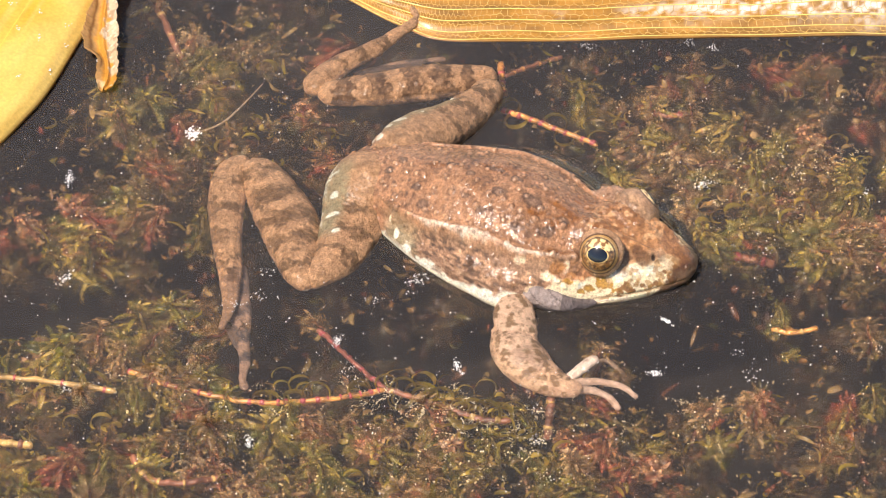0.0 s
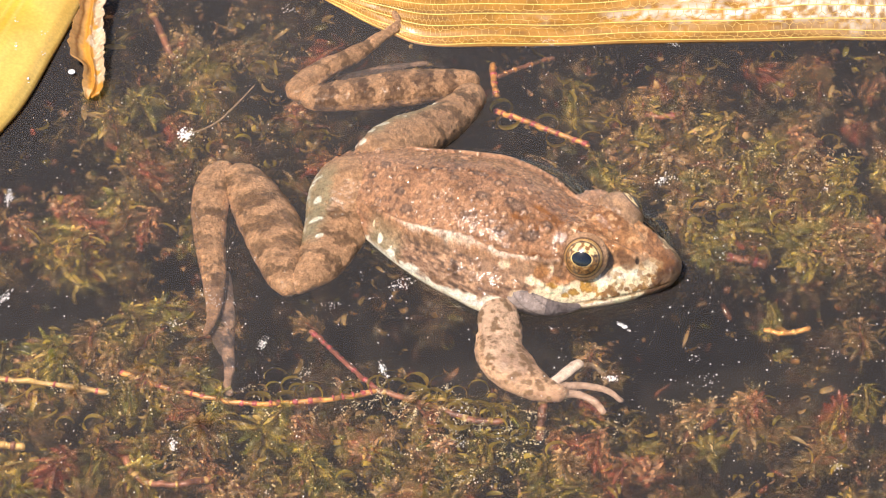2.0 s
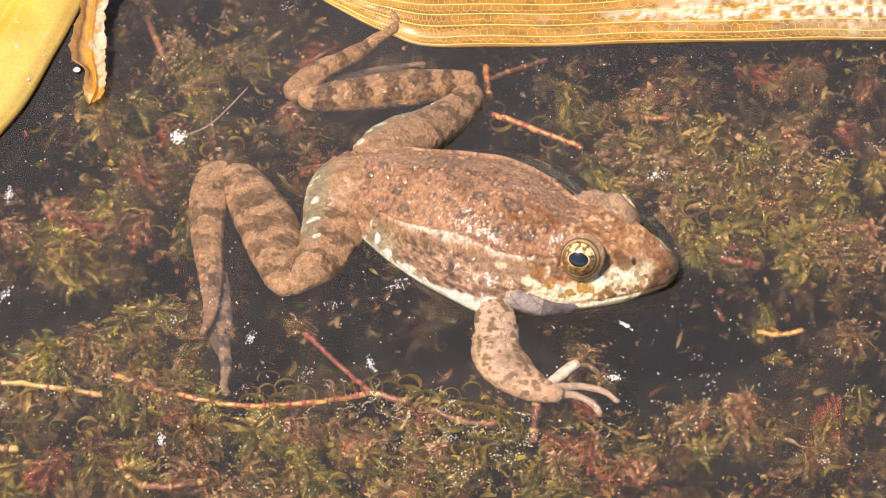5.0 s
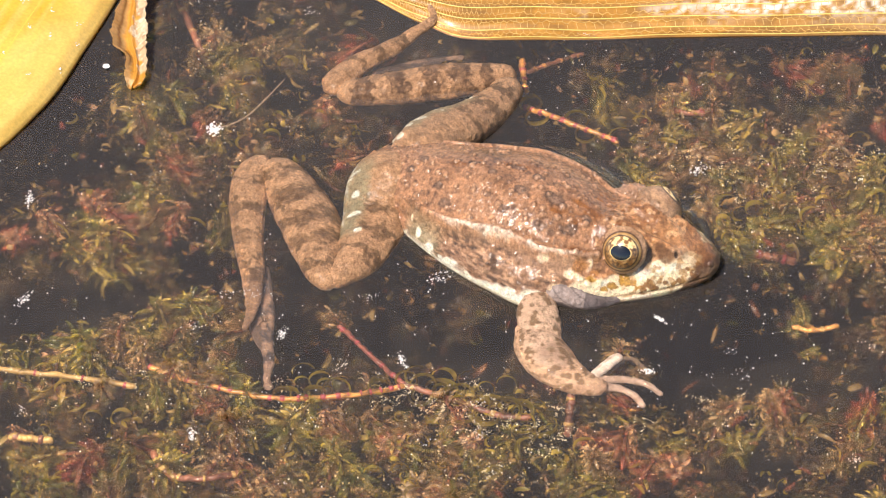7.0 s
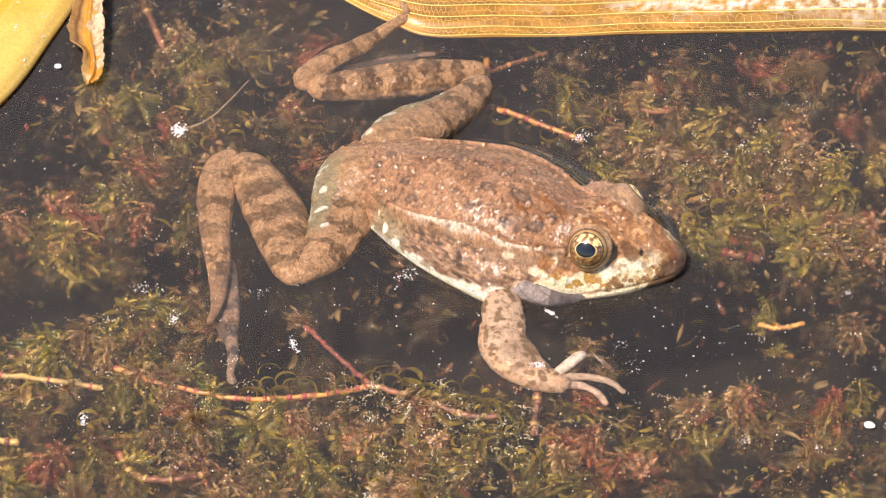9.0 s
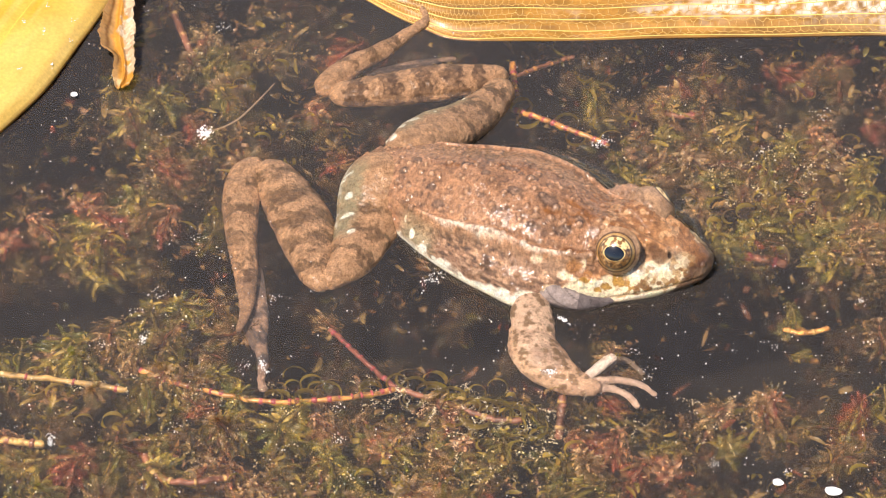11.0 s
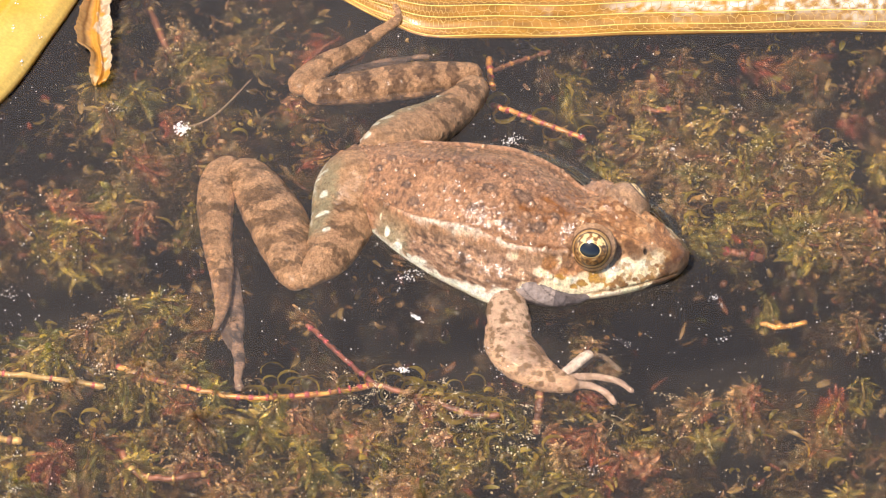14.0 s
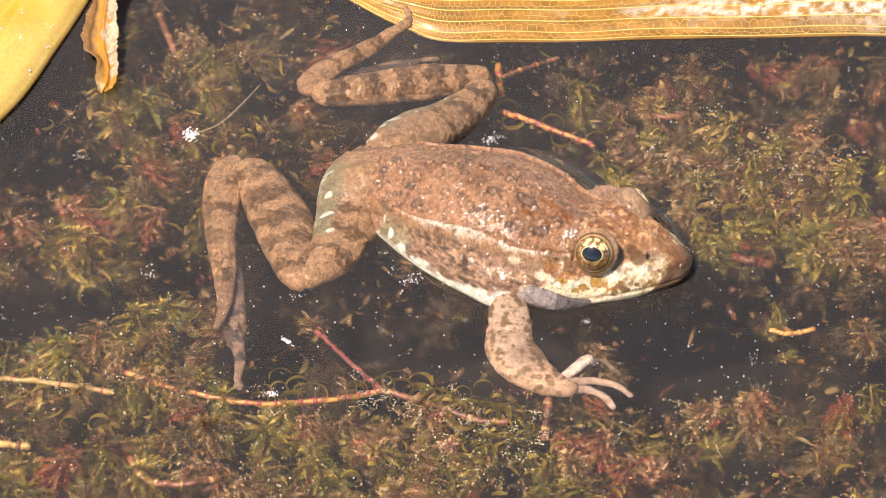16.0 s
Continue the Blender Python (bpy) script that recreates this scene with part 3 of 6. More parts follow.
    # sharp ochre and brown blotches along the lip
    for where, rs, rt, tone in (((25.2, -7.3, 3.3), 2.3, 0.8, 0), ((23.8, -7.4, 4.3), 1.6, 0.5, 0), ((28.6, -6.1, 2.6), 1.3, 1.0, 1), ((27.6, -6.6, 1.9), 1.2, 0.5, 1), ((31.3, -4.3, 2.9), 2.6, 0.7, 1), ((30.0, -5.3, 2.0), 1.2, 0.4, 1), ((33.4, -2.1, 2.6), 1.8, 0.5, 1),
                                ((35.0, -0.7, 4.6), 1.0, 0.5, 1), ((35.8, 0.1, 2.9), 1.4, 0.7, 1), ((36.6, 1.2, 4.6), 1.2, 0.8, 1), ((22.2, -9.3, 2.7), 1.5, 0.5, 0), ((18.6, -10.9, 4.6), 1.2, 0.4, 0), ((20.4, -10.6, 2.6), 1.4, 0.35, 0), ((33.0, 11.0, 3.0), 1.6, 0.8, 1)):
        d = np.sqrt(((S - where[0]) / rs) ** 2 + ((n - where[1]) ** 2 + (z - where[2]) ** 2) / (rt * 1.3) ** 2) + fine
        col = blend(col, ((0.48, 0.26, 0.028), (0.25, 0.115, 0.022))[tone], (1 - step(0.88, 1.12, d)) * 0.95)
    specks = lip * step(22, 25, S) * step(0.66, 0.74, lattice(q, 0.8, 47) + 0.10 * step(30, 34, S))
    col = blend(col, (0.46, 0.26, 0.08), specks * 0.7)
    # brown rim round the tip of the snout, darkened further with painted shade
    rim = np.maximum(step(35.3, 36.5, S + 0.8 * np.clip(3.4 - z, 0, 4) + fine * 0.8), step(24, 28, S) * (rel_n > 0.8)) * (1 - step(4.2, 5.2, z))
    col = blend(col, (0.25, 0.108, 0.020), step(33.8, 36.6, S + fine * 0.9) * step(3.6, 5.0, z) * 0.8)
    col = blend(col, (0.11, 0.044, 0.006), rim * 0.95)
    lower = step(9, 13, S) * (1 - step(-0.15, 0.05, z - mouth_z.ravel() + 0.3)) * step(-1.5, -0.5, z)
    col = blend(col, (0.93, 0.80, 0.66), lower * (1 - step(28.5, 31, S)))
    col = blend(col, (0.20, 0.11, 0.04), np.exp(-((z - mouth_z.ravel()) / 0.20) ** 2) * step(17, 22, S) * 0.7)
    # rust spot behind the eye with a dark crease above it
    col = blend(col, (0.56, 0.235, 0.020), mark((15.6, -10.5, 6.8), 1.7, 1.3, 0.2, 0.9) * nearside * 0.95)
    col = blend(col, (0.50, 0.22, 0.030), mark((18.4, -9.8, 5.4), 1.0, 0.7, 0.2, 0.9) * nearside * 0.9)
    col = blend(col, (0.20, 0.095, 0.032), np.exp(-((z - 8.2 - 0.16 * (S - 16)) / 0.28) ** 2) * step(13.0, 15, S) * (1 - step(18.5, 20, S)) * (n < 0) * 0.85)
    # the eye's shadow painted as a dark wedge before it, brown to the nostril
    (es, en), _ = EYES_SN
    wedge = np.minimum(np.hypot((S - es - 4.6) / 1.1, (n - en - 1.0) / 2.2), np.hypot((S - es - 7.5) / 2.2, (n - en - 3.2) / 0.9))
    col = blend(col, (0.17, 0.075, 0.022), (1 - step(0.75, 1.1, wedge + wob * 0.6)) * step(4.6, 5.6, z) * 0.8)
    col = blend(col, (0.33, 0.175, 0.075), np.exp(-((z - 6.9 + 0.10 * (S - 28)) / 0.5) ** 2) * step(26, 28, S) * (1 - step(33, 35, S)) * nearside * 0.7)
    for k in (-1, 1):
        d = np.hypot(S - 31.9, n - 4.6 - k * 4.4)
        col = blend(col, (0.05, 0.03, 0.02), (1 - step(0.28, 0.6, d)) * (z > 4))
    col = 0.38 * (np.maximum(col, 0.004) / 0.38) ** np.where(lip > 0.5, 1.0, 1.16)[:, None]
    # one brown over the back: even out its hue, not its lightness
    tan = (col @ np.array([0.35, 0.55, 0.10]))[:, None] * np.array([1.49, 0.865, 0.47])
    even = step(3, 5, z) * (1 - 0.8 * step(16, 22, S)) * (1 - lip) * (1 - step(0.45, 0.6, line)) * (1 - rim) * (1 - rust)
    col = col + (tan - col) * (even * 0.5)[:, None]
    # fine pepper over all but the lip
    skin = step(3, 5, z) * (1 - lip) * (1 - 0.5 * step(20, 24, S))
    col = blend(col, col * 0.45, step(0.62, 0.72, lattice(q, 0.55, 61)) * skin * 0.6)
    col = blend(col, np.minimum(col * 1.5, 0.85), step(0.66, 0.76, lattice(q, 0.6, 63)) * skin * 0.6)
    col *= (0.92 + 0.08 * step(14, 22, S) + 0.26 * g3)[:, None] * np.array([1.0, 0.965, 0.87])
    return v, grid_faces(rows, cols), col


def to_sn(p):
    r = np.asarray(p, float) - np.asarray(FROG_BASE)
    return float(r @ AX), float(r @ NX)


EYES_SN = [to_sn(NEAR_EYE), FAR_EYE_SN[:2]]


def limb(points, bars, base, dark, seed, count=190, around=110, blunt=(0.5, 0.5), under=(0.55, 0.46, 0.36), bar_soft=0.007, extra=None, fleck=0.35, mottle=0.6, grain=0.16):
    """A limb with cross bars at the given places (place along, half length)."""
    v, f, al, an = tube(points, count, around, blunt)
    g1, g2, g3 = lattice(v, 3.2, seed), lattice(v, 1.3, seed + 1), lattice(v, 0.7, seed + 2)
    nrm = normals_of(v, count, around)
    nrm *= np.sign(nrm[count // 2 * around + around // 4][2])
    d, name = cells(v, 1.0, seed + 3)
    wart = np.clip(1 - (d / (0.2 + 0.3 * name)) ** 2, 0, 1)
    v = v + nrm * ((g2 - 0.5) * 0.22 + (g1 - 0.5) * 0.35 + wart * grain)[:, None]
    base, dark = np.asarray(base, float), np.asarray(dark, float)
    col = np.tile(base, (len(v), 1))
    col = blend(col, base * 0.80, step(0.50, 0.68, g1) * 0.5 * mottle)
    col = blend(col, np.minimum(base * 1.2, 0.8), step(0.62, 0.85, g2) * 0.5)
    grit, block = lattice(v, 0.9, seed + 4), cells(v, 1.5, seed + 5)[1]
    for place, half in bars:
        d = np.abs(al - place + (block - 0.5) * 0.05 + (g1 - 0.5) * 0.08 + (g2 - 0.5) * 0.06 + (grit - 0.5) * 0.02)
        patchy = 0.62 + 0.38 * step(0.25, 0.40, lattice(v + place * 50, 3.0, seed + 6))
        inside = (1 - step(half - bar_soft, half + bar_soft, d)) * patchy
        col = blend(col, dark, inside * (0.72 + 0.26 * step(0.35, 0.55, grit)))
    col = blend(col, dark, step(0.64, 0.70, lattice(v, 1.2, seed + 9)) * 0.5 * mottle)
    col = blend(col, np.minimum(col * 1.45, 0.85), step(0.3, 0.8, wart) * (name > 0.45) * 0.5)
    col = blend(col, under, (1 - step(-0.75, -0.35, np.sin(an))) * 0.8)
    if extra:
        col = extra(v, al, an, g1, g2, col)
    col = blend(col, dark, step(0.64, 0.72, lattice(v, 0.6, seed + 20)) * 0.75 * fleck)
    col = blend(col, np.minimum(base * 1.6, 0.85), step(0.68, 0.80, lattice(v, 0.6, seed + 22)) * 0.7 * fleck)
    col *= (0.88 + 0.24 * g3)[:, None]
    return v, f, col


def upright(axis):
    """The direction across the axis that points most upward."""
    w = np.array([0, 0, 1.0]) - np.asarray(axis) * axis[2]
    return w / np.linalg.norm(w)


def build_frog():
    frog = thing("frog", FROG_BASE, "brown mottled water frog floating among pondweed, legs spread", "frog")
    o = FROG_BASE
    part("body", trunk_mesh(), SKIN, frog, "warty brown back with pale folds and cream lip", o)
    leg = (0.475, 0.272, 0.135)
    bar, far_bar = (0.155, 0.085, 0.036), (0.120, 0.064, 0.030)

    def thigh_marks(v, al, an, g1, g2, col, way=-1):
        rear = step(0.15, 0.50, way * np.cos(an) + (g2 - 0.5) * 0.3) * step(0.12, 0.22, al) * (1 - step(0.60, 0.70, al))
        col = blend(col, (0.31, 0.27, 0.15), rear * 0.8)
        spots = [(-22.2, 11.7, 0.9, 0.8), (-22.6, 7.2, 1.7, 0.7), (-21.8, 2.4, 1.2, 0.7), (-24.0, 16.0, 1.4, 0.6), (-22.6, 17.0, 1.2, 0.4), (-22.8, 20.6, 0.8, 0.7), (-20.6, 23.4, 0.9, 0.7)] if way > 0 else \
                [(-8.8, 32.6, 1.4, 0.8), (-6.0, 37.4, 1.2, 0.7), (-11.4, 30.6, 0.9, 1.2), (-2.6, 40.0, 1.3, 0.6), (-13.0, 27.0, 0.8, 1.3), (1.2, 43.0, 1.2, 0.6), (-4.4, 36.0, 0.5, 0.5)]
        for x, y, rx, ry in spots:
            d = np.hypot((v[:, 0] - x) / rx, (v[:, 1] - y) / ry) + (g2 - 0.5) * 0.7
            col = blend(col, (0.88, 0.88, 0.70), (1 - step(0.75, 1.05, d)) * (np.sin(an) > -0.5) * 0.92)
        return blend(col, (0.80, 0.78, 0.62), step(0.84, 0.95, way * np.cos(an)) * step(0.5, 0.6, lattice(v, 1.3, 77)) * (al < 0.6) * 0.8)

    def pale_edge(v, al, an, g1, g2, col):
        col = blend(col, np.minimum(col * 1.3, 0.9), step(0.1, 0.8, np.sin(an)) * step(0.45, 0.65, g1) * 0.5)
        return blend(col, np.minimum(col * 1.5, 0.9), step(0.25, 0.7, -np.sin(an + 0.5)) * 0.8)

    # hind leg on the near side
    def near_marks(*given):
        return thigh_marks(*given, way=1)

    part("thigh", limb([(*(-10.7, 21.9, 4.2), 6.6, 5.2), (*(-15.4, 16.3, 2.8), 8.2, 5.2), (*(-18.2, 7.9, 0.0), 7.0, 3.9), (*(-21.6, -2.6, -0.4), 5.0, 3.4), (*(-24.8, -6.9, -0.8), 3.4, 2.8), (*(-27.4, -10.6, -1.0), 1.7, 1.8)],
         [(0.42, 0.04), (0.58, 0.035), (0.75, 0.03)], leg, bar, 51, extra=near_marks), LIMB_SKIN, frog, "", o)
    part("shank", limb([(*(-27.6, -11.6, -0.9), 1.5, 1.6), (*(-28.8, -6.6, -1.1), 3.7, 3.0), (*(-30.2, 2.2, -1.3), 5.7, 3.7), (*(-32.3, 11.0, -1.4), 6.3, 3.9), (*(-36.6, 21.1, -1.4), 5.2, 3.5), (*(-40.3, 27.9, -1.4), 3.8, 2.8)],
         [(0.14, 0.03), (0.31, 0.045), (0.47, 0.05), (0.66, 0.045), (0.84, 0.035)], leg, bar, 61), LIMB_SKIN, frog, "", o)
    def foot_marks(v, al, an, g1, g2, col):
        return blend(col, (0.13, 0.085, 0.065), step(0.62, 0.85, al + (g1 - 0.5) * 0.3) * 0.65)

    part("foot", limb([(*(-39.3, 27.3, -1.6), 3.0, 2.6), (*(-43.0, 24.9, -1.8), 3.8, 3.0), (*(-44.4, 16.1, -1.8), 3.9, 2.8), (*(-44.1, 4.2, -1.6), 3.1, 2.3), (*(-43.0, -8.0, -1.4), 2.3, 1.6), (*(-43.1, -17.5, -1.0), 1.3, 0.9), (*(-44.6, -23.8, -0.8), 0.6, 0.5)],
         [(0.18, 0.02), (0.31, 0.04), (0.47, 0.04), (0.60, 0.025), (0.72, 0.03)], leg, bar, 71, extra=foot_marks), LIMB_SKIN, frog, "", o)
    toe_c = (0.32, 0.205, 0.14)
    part("toe", limb([(*(-41.2, -6.2, -3.2), 1.6, 1.0), (*(-40.5, -17.8, -3.6), 2.0, 0.9), (*(-40.3, -24.5, -3.6), 1.5, 0.8), (*(-39.5, -31.3, -3.2), 1.0, 0.7), (*(-39.8, -37.0, -2.6), 0.7, 0.6), (*(-39.2, -40.0, -2.4), 0.9, 0.5)],
         [(0.1, 0.06), (0.33, 0.06), (0.52, 0.07), (0.75, 0.05)], toe_c, (0.05, 0.04, 0.04), 81, 60, 24), LIMB_SKIN, frog, "", o)
    part("web", limb([(*(-41.4, -2.9, -3.0), 1.4, 0.6), (*(-41.5, -11.3, -3.2), 2.5, 0.6), (*(-41.4, -18.8, -3.4), 2.6, 0.6), (*(-40.8, -24.3, -3.4), 1.9, 0.5), (*(-40.2, -28.2, -3.4), 0.8, 0.4)], [], (0.12, 0.085, 0.065), bar, 83, 60, 30), LIMB_SKIN, frog, "dark folded toe web", o)
    # hind leg on the far side
    part("thigh", limb([(*(-11.6, 20.6, 4.2), 5.4, 4.4), (*(-8.6, 26.3, 3.6), 6.0, 4.8), (*(-5.6, 31.4, 2.6), 6.0, 4.6), (*(-0.8, 35.6, 1.4), 5.6, 4.4), (*(4.1, 40.7, 0.4), 4.8, 3.8), (*(8.2, 46.5, 0.0), 3.9, 3.3), (*(10.8, 52.0, -0.5), 2.8, 2.7)],
         [(0.50, 0.03), (0.66, 0.04), (0.82, 0.04)], leg, bar, 91, extra=thigh_marks), LIMB_SKIN, frog, "", o)
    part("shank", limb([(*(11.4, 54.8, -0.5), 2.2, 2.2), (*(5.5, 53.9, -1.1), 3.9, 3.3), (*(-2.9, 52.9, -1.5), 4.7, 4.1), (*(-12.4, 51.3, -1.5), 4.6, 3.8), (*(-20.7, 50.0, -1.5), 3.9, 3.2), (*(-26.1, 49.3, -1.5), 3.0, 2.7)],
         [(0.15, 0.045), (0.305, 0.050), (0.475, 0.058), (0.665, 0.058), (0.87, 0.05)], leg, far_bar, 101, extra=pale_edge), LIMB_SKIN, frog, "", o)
    part("foot", limb([(*(-25.9, 49.4, -1.7), 2.6, 2.4), (*(-26.0, 53.8, -1.7), 3.0, 2.6), (*(-20.8, 59.4, -1.3), 2.7, 2.2), (*(-14.8, 63.3, -0.5), 2.1, 1.7), (*(-9.5, 68.5, 0.0), 1.4, 1.1), (*(-5.8, 72.0, 0.6), 0.9, 0.7), (*(-6.7, 75.4, 1.6), 0.6, 0.5)],
         [(0.30, 0.04), (0.48, 0.04), (0.62, 0.03)], leg, bar, 111), LIMB_SKIN, frog, "", o)
    part("toe", limb([(*(-19.0, 57.6, -5.4), 1.6, 1.0), (*(-11.3, 61.2, -6.0), 1.3, 0.8), (*(-4.7, 63.4, -6.2), 0.9, 0.6), (*(0.6, 64.4, -6.2), 0.5, 0.4)],
         [(0.3, 0.1), (0.7, 0.1)], toe_c, (0.07, 0.055, 0.05), 121, 40, 16), LIMB_SKIN, frog, "", o)
    part("web", limb([(*(-18.4, 56.0, -3.8), 1.5, 0.5), (*(-13.6, 58.6, -4.6), 2.0, 0.5), (*(-9.4, 60.6, -5.4), 1.5, 0.4), (*(-4.4, 62.6, -6.0), 0.5, 0.3)], [], (0.085, 0.062, 0.052), bar, 123, 60, 24), LIMB_SKIN, frog, "dark folded toe web", o)
    # fore leg on the near side
    arm_c, arm_d = (0.68, 0.45, 0.29), (0.23, 0.130, 0.058)

    def arm_marks(v, al, an, g1, g2, col):
        d, name = cells(v, 1.75, 133)
        spot = (1 - step(0.8, 1.15, d / (0.35 + 0.65 * name) + (lattice(v, 0.6, 136) - 0.5) * 0.9)) * (name > 0.2)
        small, name = cells(v, 0.9, 139)
        spot = np.maximum(spot, (1 - step(0.8, 1.2, small / (0.14 + 0.2 * name))) * (name > 0.5) * 0.7)
        col = blend(col, arm_c, np.full(len(v), 0.25))
        col = blend(col, (0.47, 0.29, 0.19), step(-22.0, -33.0, v[:, 1]) * step(0.30, 0.6, g1) * 0.65)
        col = blend(col, arm_d, np.clip(spot, 0, 1) * 0.92 * step(-0.5, 0.0, np.sin(an)))
        return col

    def arm_folds(v, al, an, g1, g2, col):
        # light on the top and dark folds, both painted into the grey
        col = blend(col, (0.55, 0.44, 0.38), step(0.55, 0.85, np.sin(an + 0.9)) * (al < 0.55) * 0.75)
        fold = np.abs(np.sin(al * 9 + np.sin(an) * 2.2 + (g1 - 0.5) * 3))
        return blend(col, (0.09, 0.07, 0.066), (1 - step(0.05, 0.22, fold)) * 0.7)

    part("upper_arm", limb([(*(15.2, -15.2, 2.8), 0.9, 0.8), (*(18.4, -15.8, 2.0), 2.6, 2.2), (*(22.8, -16.2, 0.8), 2.9, 2.0), (*(26.8, -16.5, 0.3), 1.9, 1.3), (*(30.9, -16.3, 0.2), 0.5, 0.4)], [], (0.185, 0.150, 0.140), (0.08, 0.06, 0.056), 131, 110, 70, extra=arm_folds, mottle=1.0), SMOOTH_SKIN, frog, "grey wrinkled upper arm", o)
    # the other shoulder, just above the water beyond the neck
    part("upper_arm", limb([(*body_place(12.6, 13.0, 3.6), 1.6, 1.6), (*body_place(14.8, 15.4, 3.9), 2.4, 2.3), (*body_place(17.0, 16.6, 4.0), 2.6, 2.5), (*body_place(19.4, 16.2, 3.2), 2.3, 2.2), (*body_place(21.0, 15.0, 1.6), 1.4, 1.4)],
         [], (0.52, 0.305, 0.175), (0.24, 0.13, 0.07), 137, 70, 50, fleck=0.6, grain=0.4), SKIN, frog, "", o)
    part("elbow", limb([(*(14.6, -15.6, 1.8), 2.4, 2.0), (*(14.4, -19.0, 0.4), 4.0, 3.0), (*(14.5, -22.6, -0.9), 4.3, 3.2), (*(14.9, -26.0, -2.1), 3.9, 3.0), (*(15.0, -29.0, -3.2), 2.2, 2.0)],
         [], arm_c, arm_d, 145, 110, 80, extra=arm_marks, under=(0.6, 0.5, 0.4), fleck=0.2, mottle=0.1), SMOOTH_SKIN, frog, "", o)
    part("forearm", limb([(*(12.6, -20.6, -1.6), 2.0, 1.8), (*(13.2, -24.0, -2.1), 3.8, 3.0), (*(14.4, -28.2, -2.4), 5.0, 3.8), (*(16.8, -32.8, -2.9), 5.1, 3.7), (*(20.6, -36.7, -3.2), 4.0, 2.8), (*(24.2, -38.8, -3.2), 2.8, 1.8), (*(27.6, -39.3, -3.4), 1.9, 1.1)],
         [], arm_c, arm_d, 135, 150, 90, extra=arm_marks, under=(0.6, 0.5, 0.4), fleck=0.2, mottle=0.1), SMOOTH_SKIN, frog, "", o)
    pale = (0.82, 0.69, 0.60)
    for pts in ([(*(24.7, -36.4, -3.4), 1.1, 0.9), (*(27.6, -33.7, -2.6), 1.3, 1.0), (*(29.5, -32.1, -2.0), 1.2, 1.0), (*(30.9, -31.3, -1.6), 0.9, 0.8)],
                [(*(24.8, -37.3, -4.0), 1.4, 1.0), (*(29.9, -36.4, -4.4), 0.95, 0.75), (*(35.2, -37.5, -4.8), 0.75, 0.6), (*(38.6, -40.5, -5.2), 0.6, 0.5)],
                [(*(25.3, -38.8, -4.2), 1.4, 1.0), (*(29.8, -38.9, -4.6), 0.9, 0.7), (*(32.9, -40.6, -5.0), 0.75, 0.6), (*(34.9, -44.2, -5.2), 0.6, 0.5)],
                [(*(26.5, -34.4, -6.0), 0.8, 0.6), (*(32.3, -28.5, -7.5), 0.7, 0.5), (*(36.5, -32.8, -8.0), 0.5, 0.4)]):
        part("finger", limb(pts, [], {1.1: pale, 1.4: (0.56, 0.40, 0.31), 0.8: (0.22, 0.16, 0.11)}[pts[0][3]], arm_d, 141, 40, 16, under=(0.6, 0.5, 0.45)), SMOOTH_SKIN, frog, "", o)
    # water drawn up along the body
    s_row = np.linspace(-24, 37.5, 120)
    st = stations(TRUNK, s_row)
    fade = step(-26, -14, s_row) * (1 - step(26, 37, s_row))
    for k, profile in ((-1, ((-1.2, 1.15), (-0.5, 0.70), (0.1, 0.38), (0.6, 0.18), (1.2, 0.07), (1.9, 0.02))),
                       (1, ((-1.0, 4.4), (0.6, 3.25), (1.8, 2.25), (2.9, 1.40), (4.0, 0.72), (5.2, 0.28), (6.6, 0.06), (7.6, 0.01)))):
        strip = []
        for off, z in profile:
            p = np.asarray(o) + np.outer(s_row, AX) + np.outer(st[:, 0] + k * (st[:, 1] + off * (0.25 + 0.75 * fade if k > 0 else 1)), NX)
            p[:, 2] += z * (fade if k > 0 else 1) + 0.015
            strip.append(p)
        v = np.stack(strip, 1).reshape(-1, 3)
        rim = part("water_rim", (v, grid_faces(120, len(profile), False)[:, ::-k]), CLEAR_WATER, frog, "clear water drawn up along the body", o)
        rim.visible_shadow = False
    # eyes
    for k, (centre, out) in enumerate(((np.array(NEAR_EYE), -NX), (body_place(*FAR_EYE_SN), NX))):
        axis = out * 0.80 + np.array([0, 0, 0.56]) + AX * 0.14 if k == 0 else out * 0.66 + np.array([0, 0, 0.58]) + AX * 0.50
        axis /= np.linalg.norm(axis)
        eyeball = part("eye", ball(centre, (4.3, 4.3, 4.3), axis, 24, 40), EYE_BLACK, frog, "domed gold-rimmed frog eye", o)
        v, f = ball(centre, (4.36, 4.36, 4.36), axis, 34, 90, 66, 10)
        flat = upright(axis)
        tall = (v - centre) @ flat
        r = np.degrees(np.arcsin(np.clip(np.sqrt(np.sum((v - centre) ** 2, 1) - ((v - centre) @ axis) ** 2) / 4.36, 0, 1)))
        inner = np.hypot(np.sqrt(np.clip(4.36 ** 2 - ((v - centre) @ axis) ** 2 - tall ** 2, 0, None)), tall * 1.4) / 4.36
        up = (v - centre) @ np.array([0, 0, 1.0]) / 4.36
        g = lattice(v, 0.42, 5 + k)
        col = np.tile(np.array([0.22, 0.105, 0.028]), (len(v), 1))
        gold = step(0.52, 0.64, g + 0.55 * step(0.55, 0.85, up) * step(0.35, 0.55, lattice(v, 0.8, 7)))
        col = blend(col, (0.90, 0.66, 0.30), gold * (0.22 + 0.78 * step(0.50, 0.75, up)))
        col = blend(col, (0.06, 0.035, 0.02), step(0.54, 0.64, lattice(v, 0.36, 9)) * (1 - step(0.62, 0.9, up)) * 0.85)
        col = blend(col, (0.92, 0.66, 0.24), 1 - step(0.49, 0.53, inner))
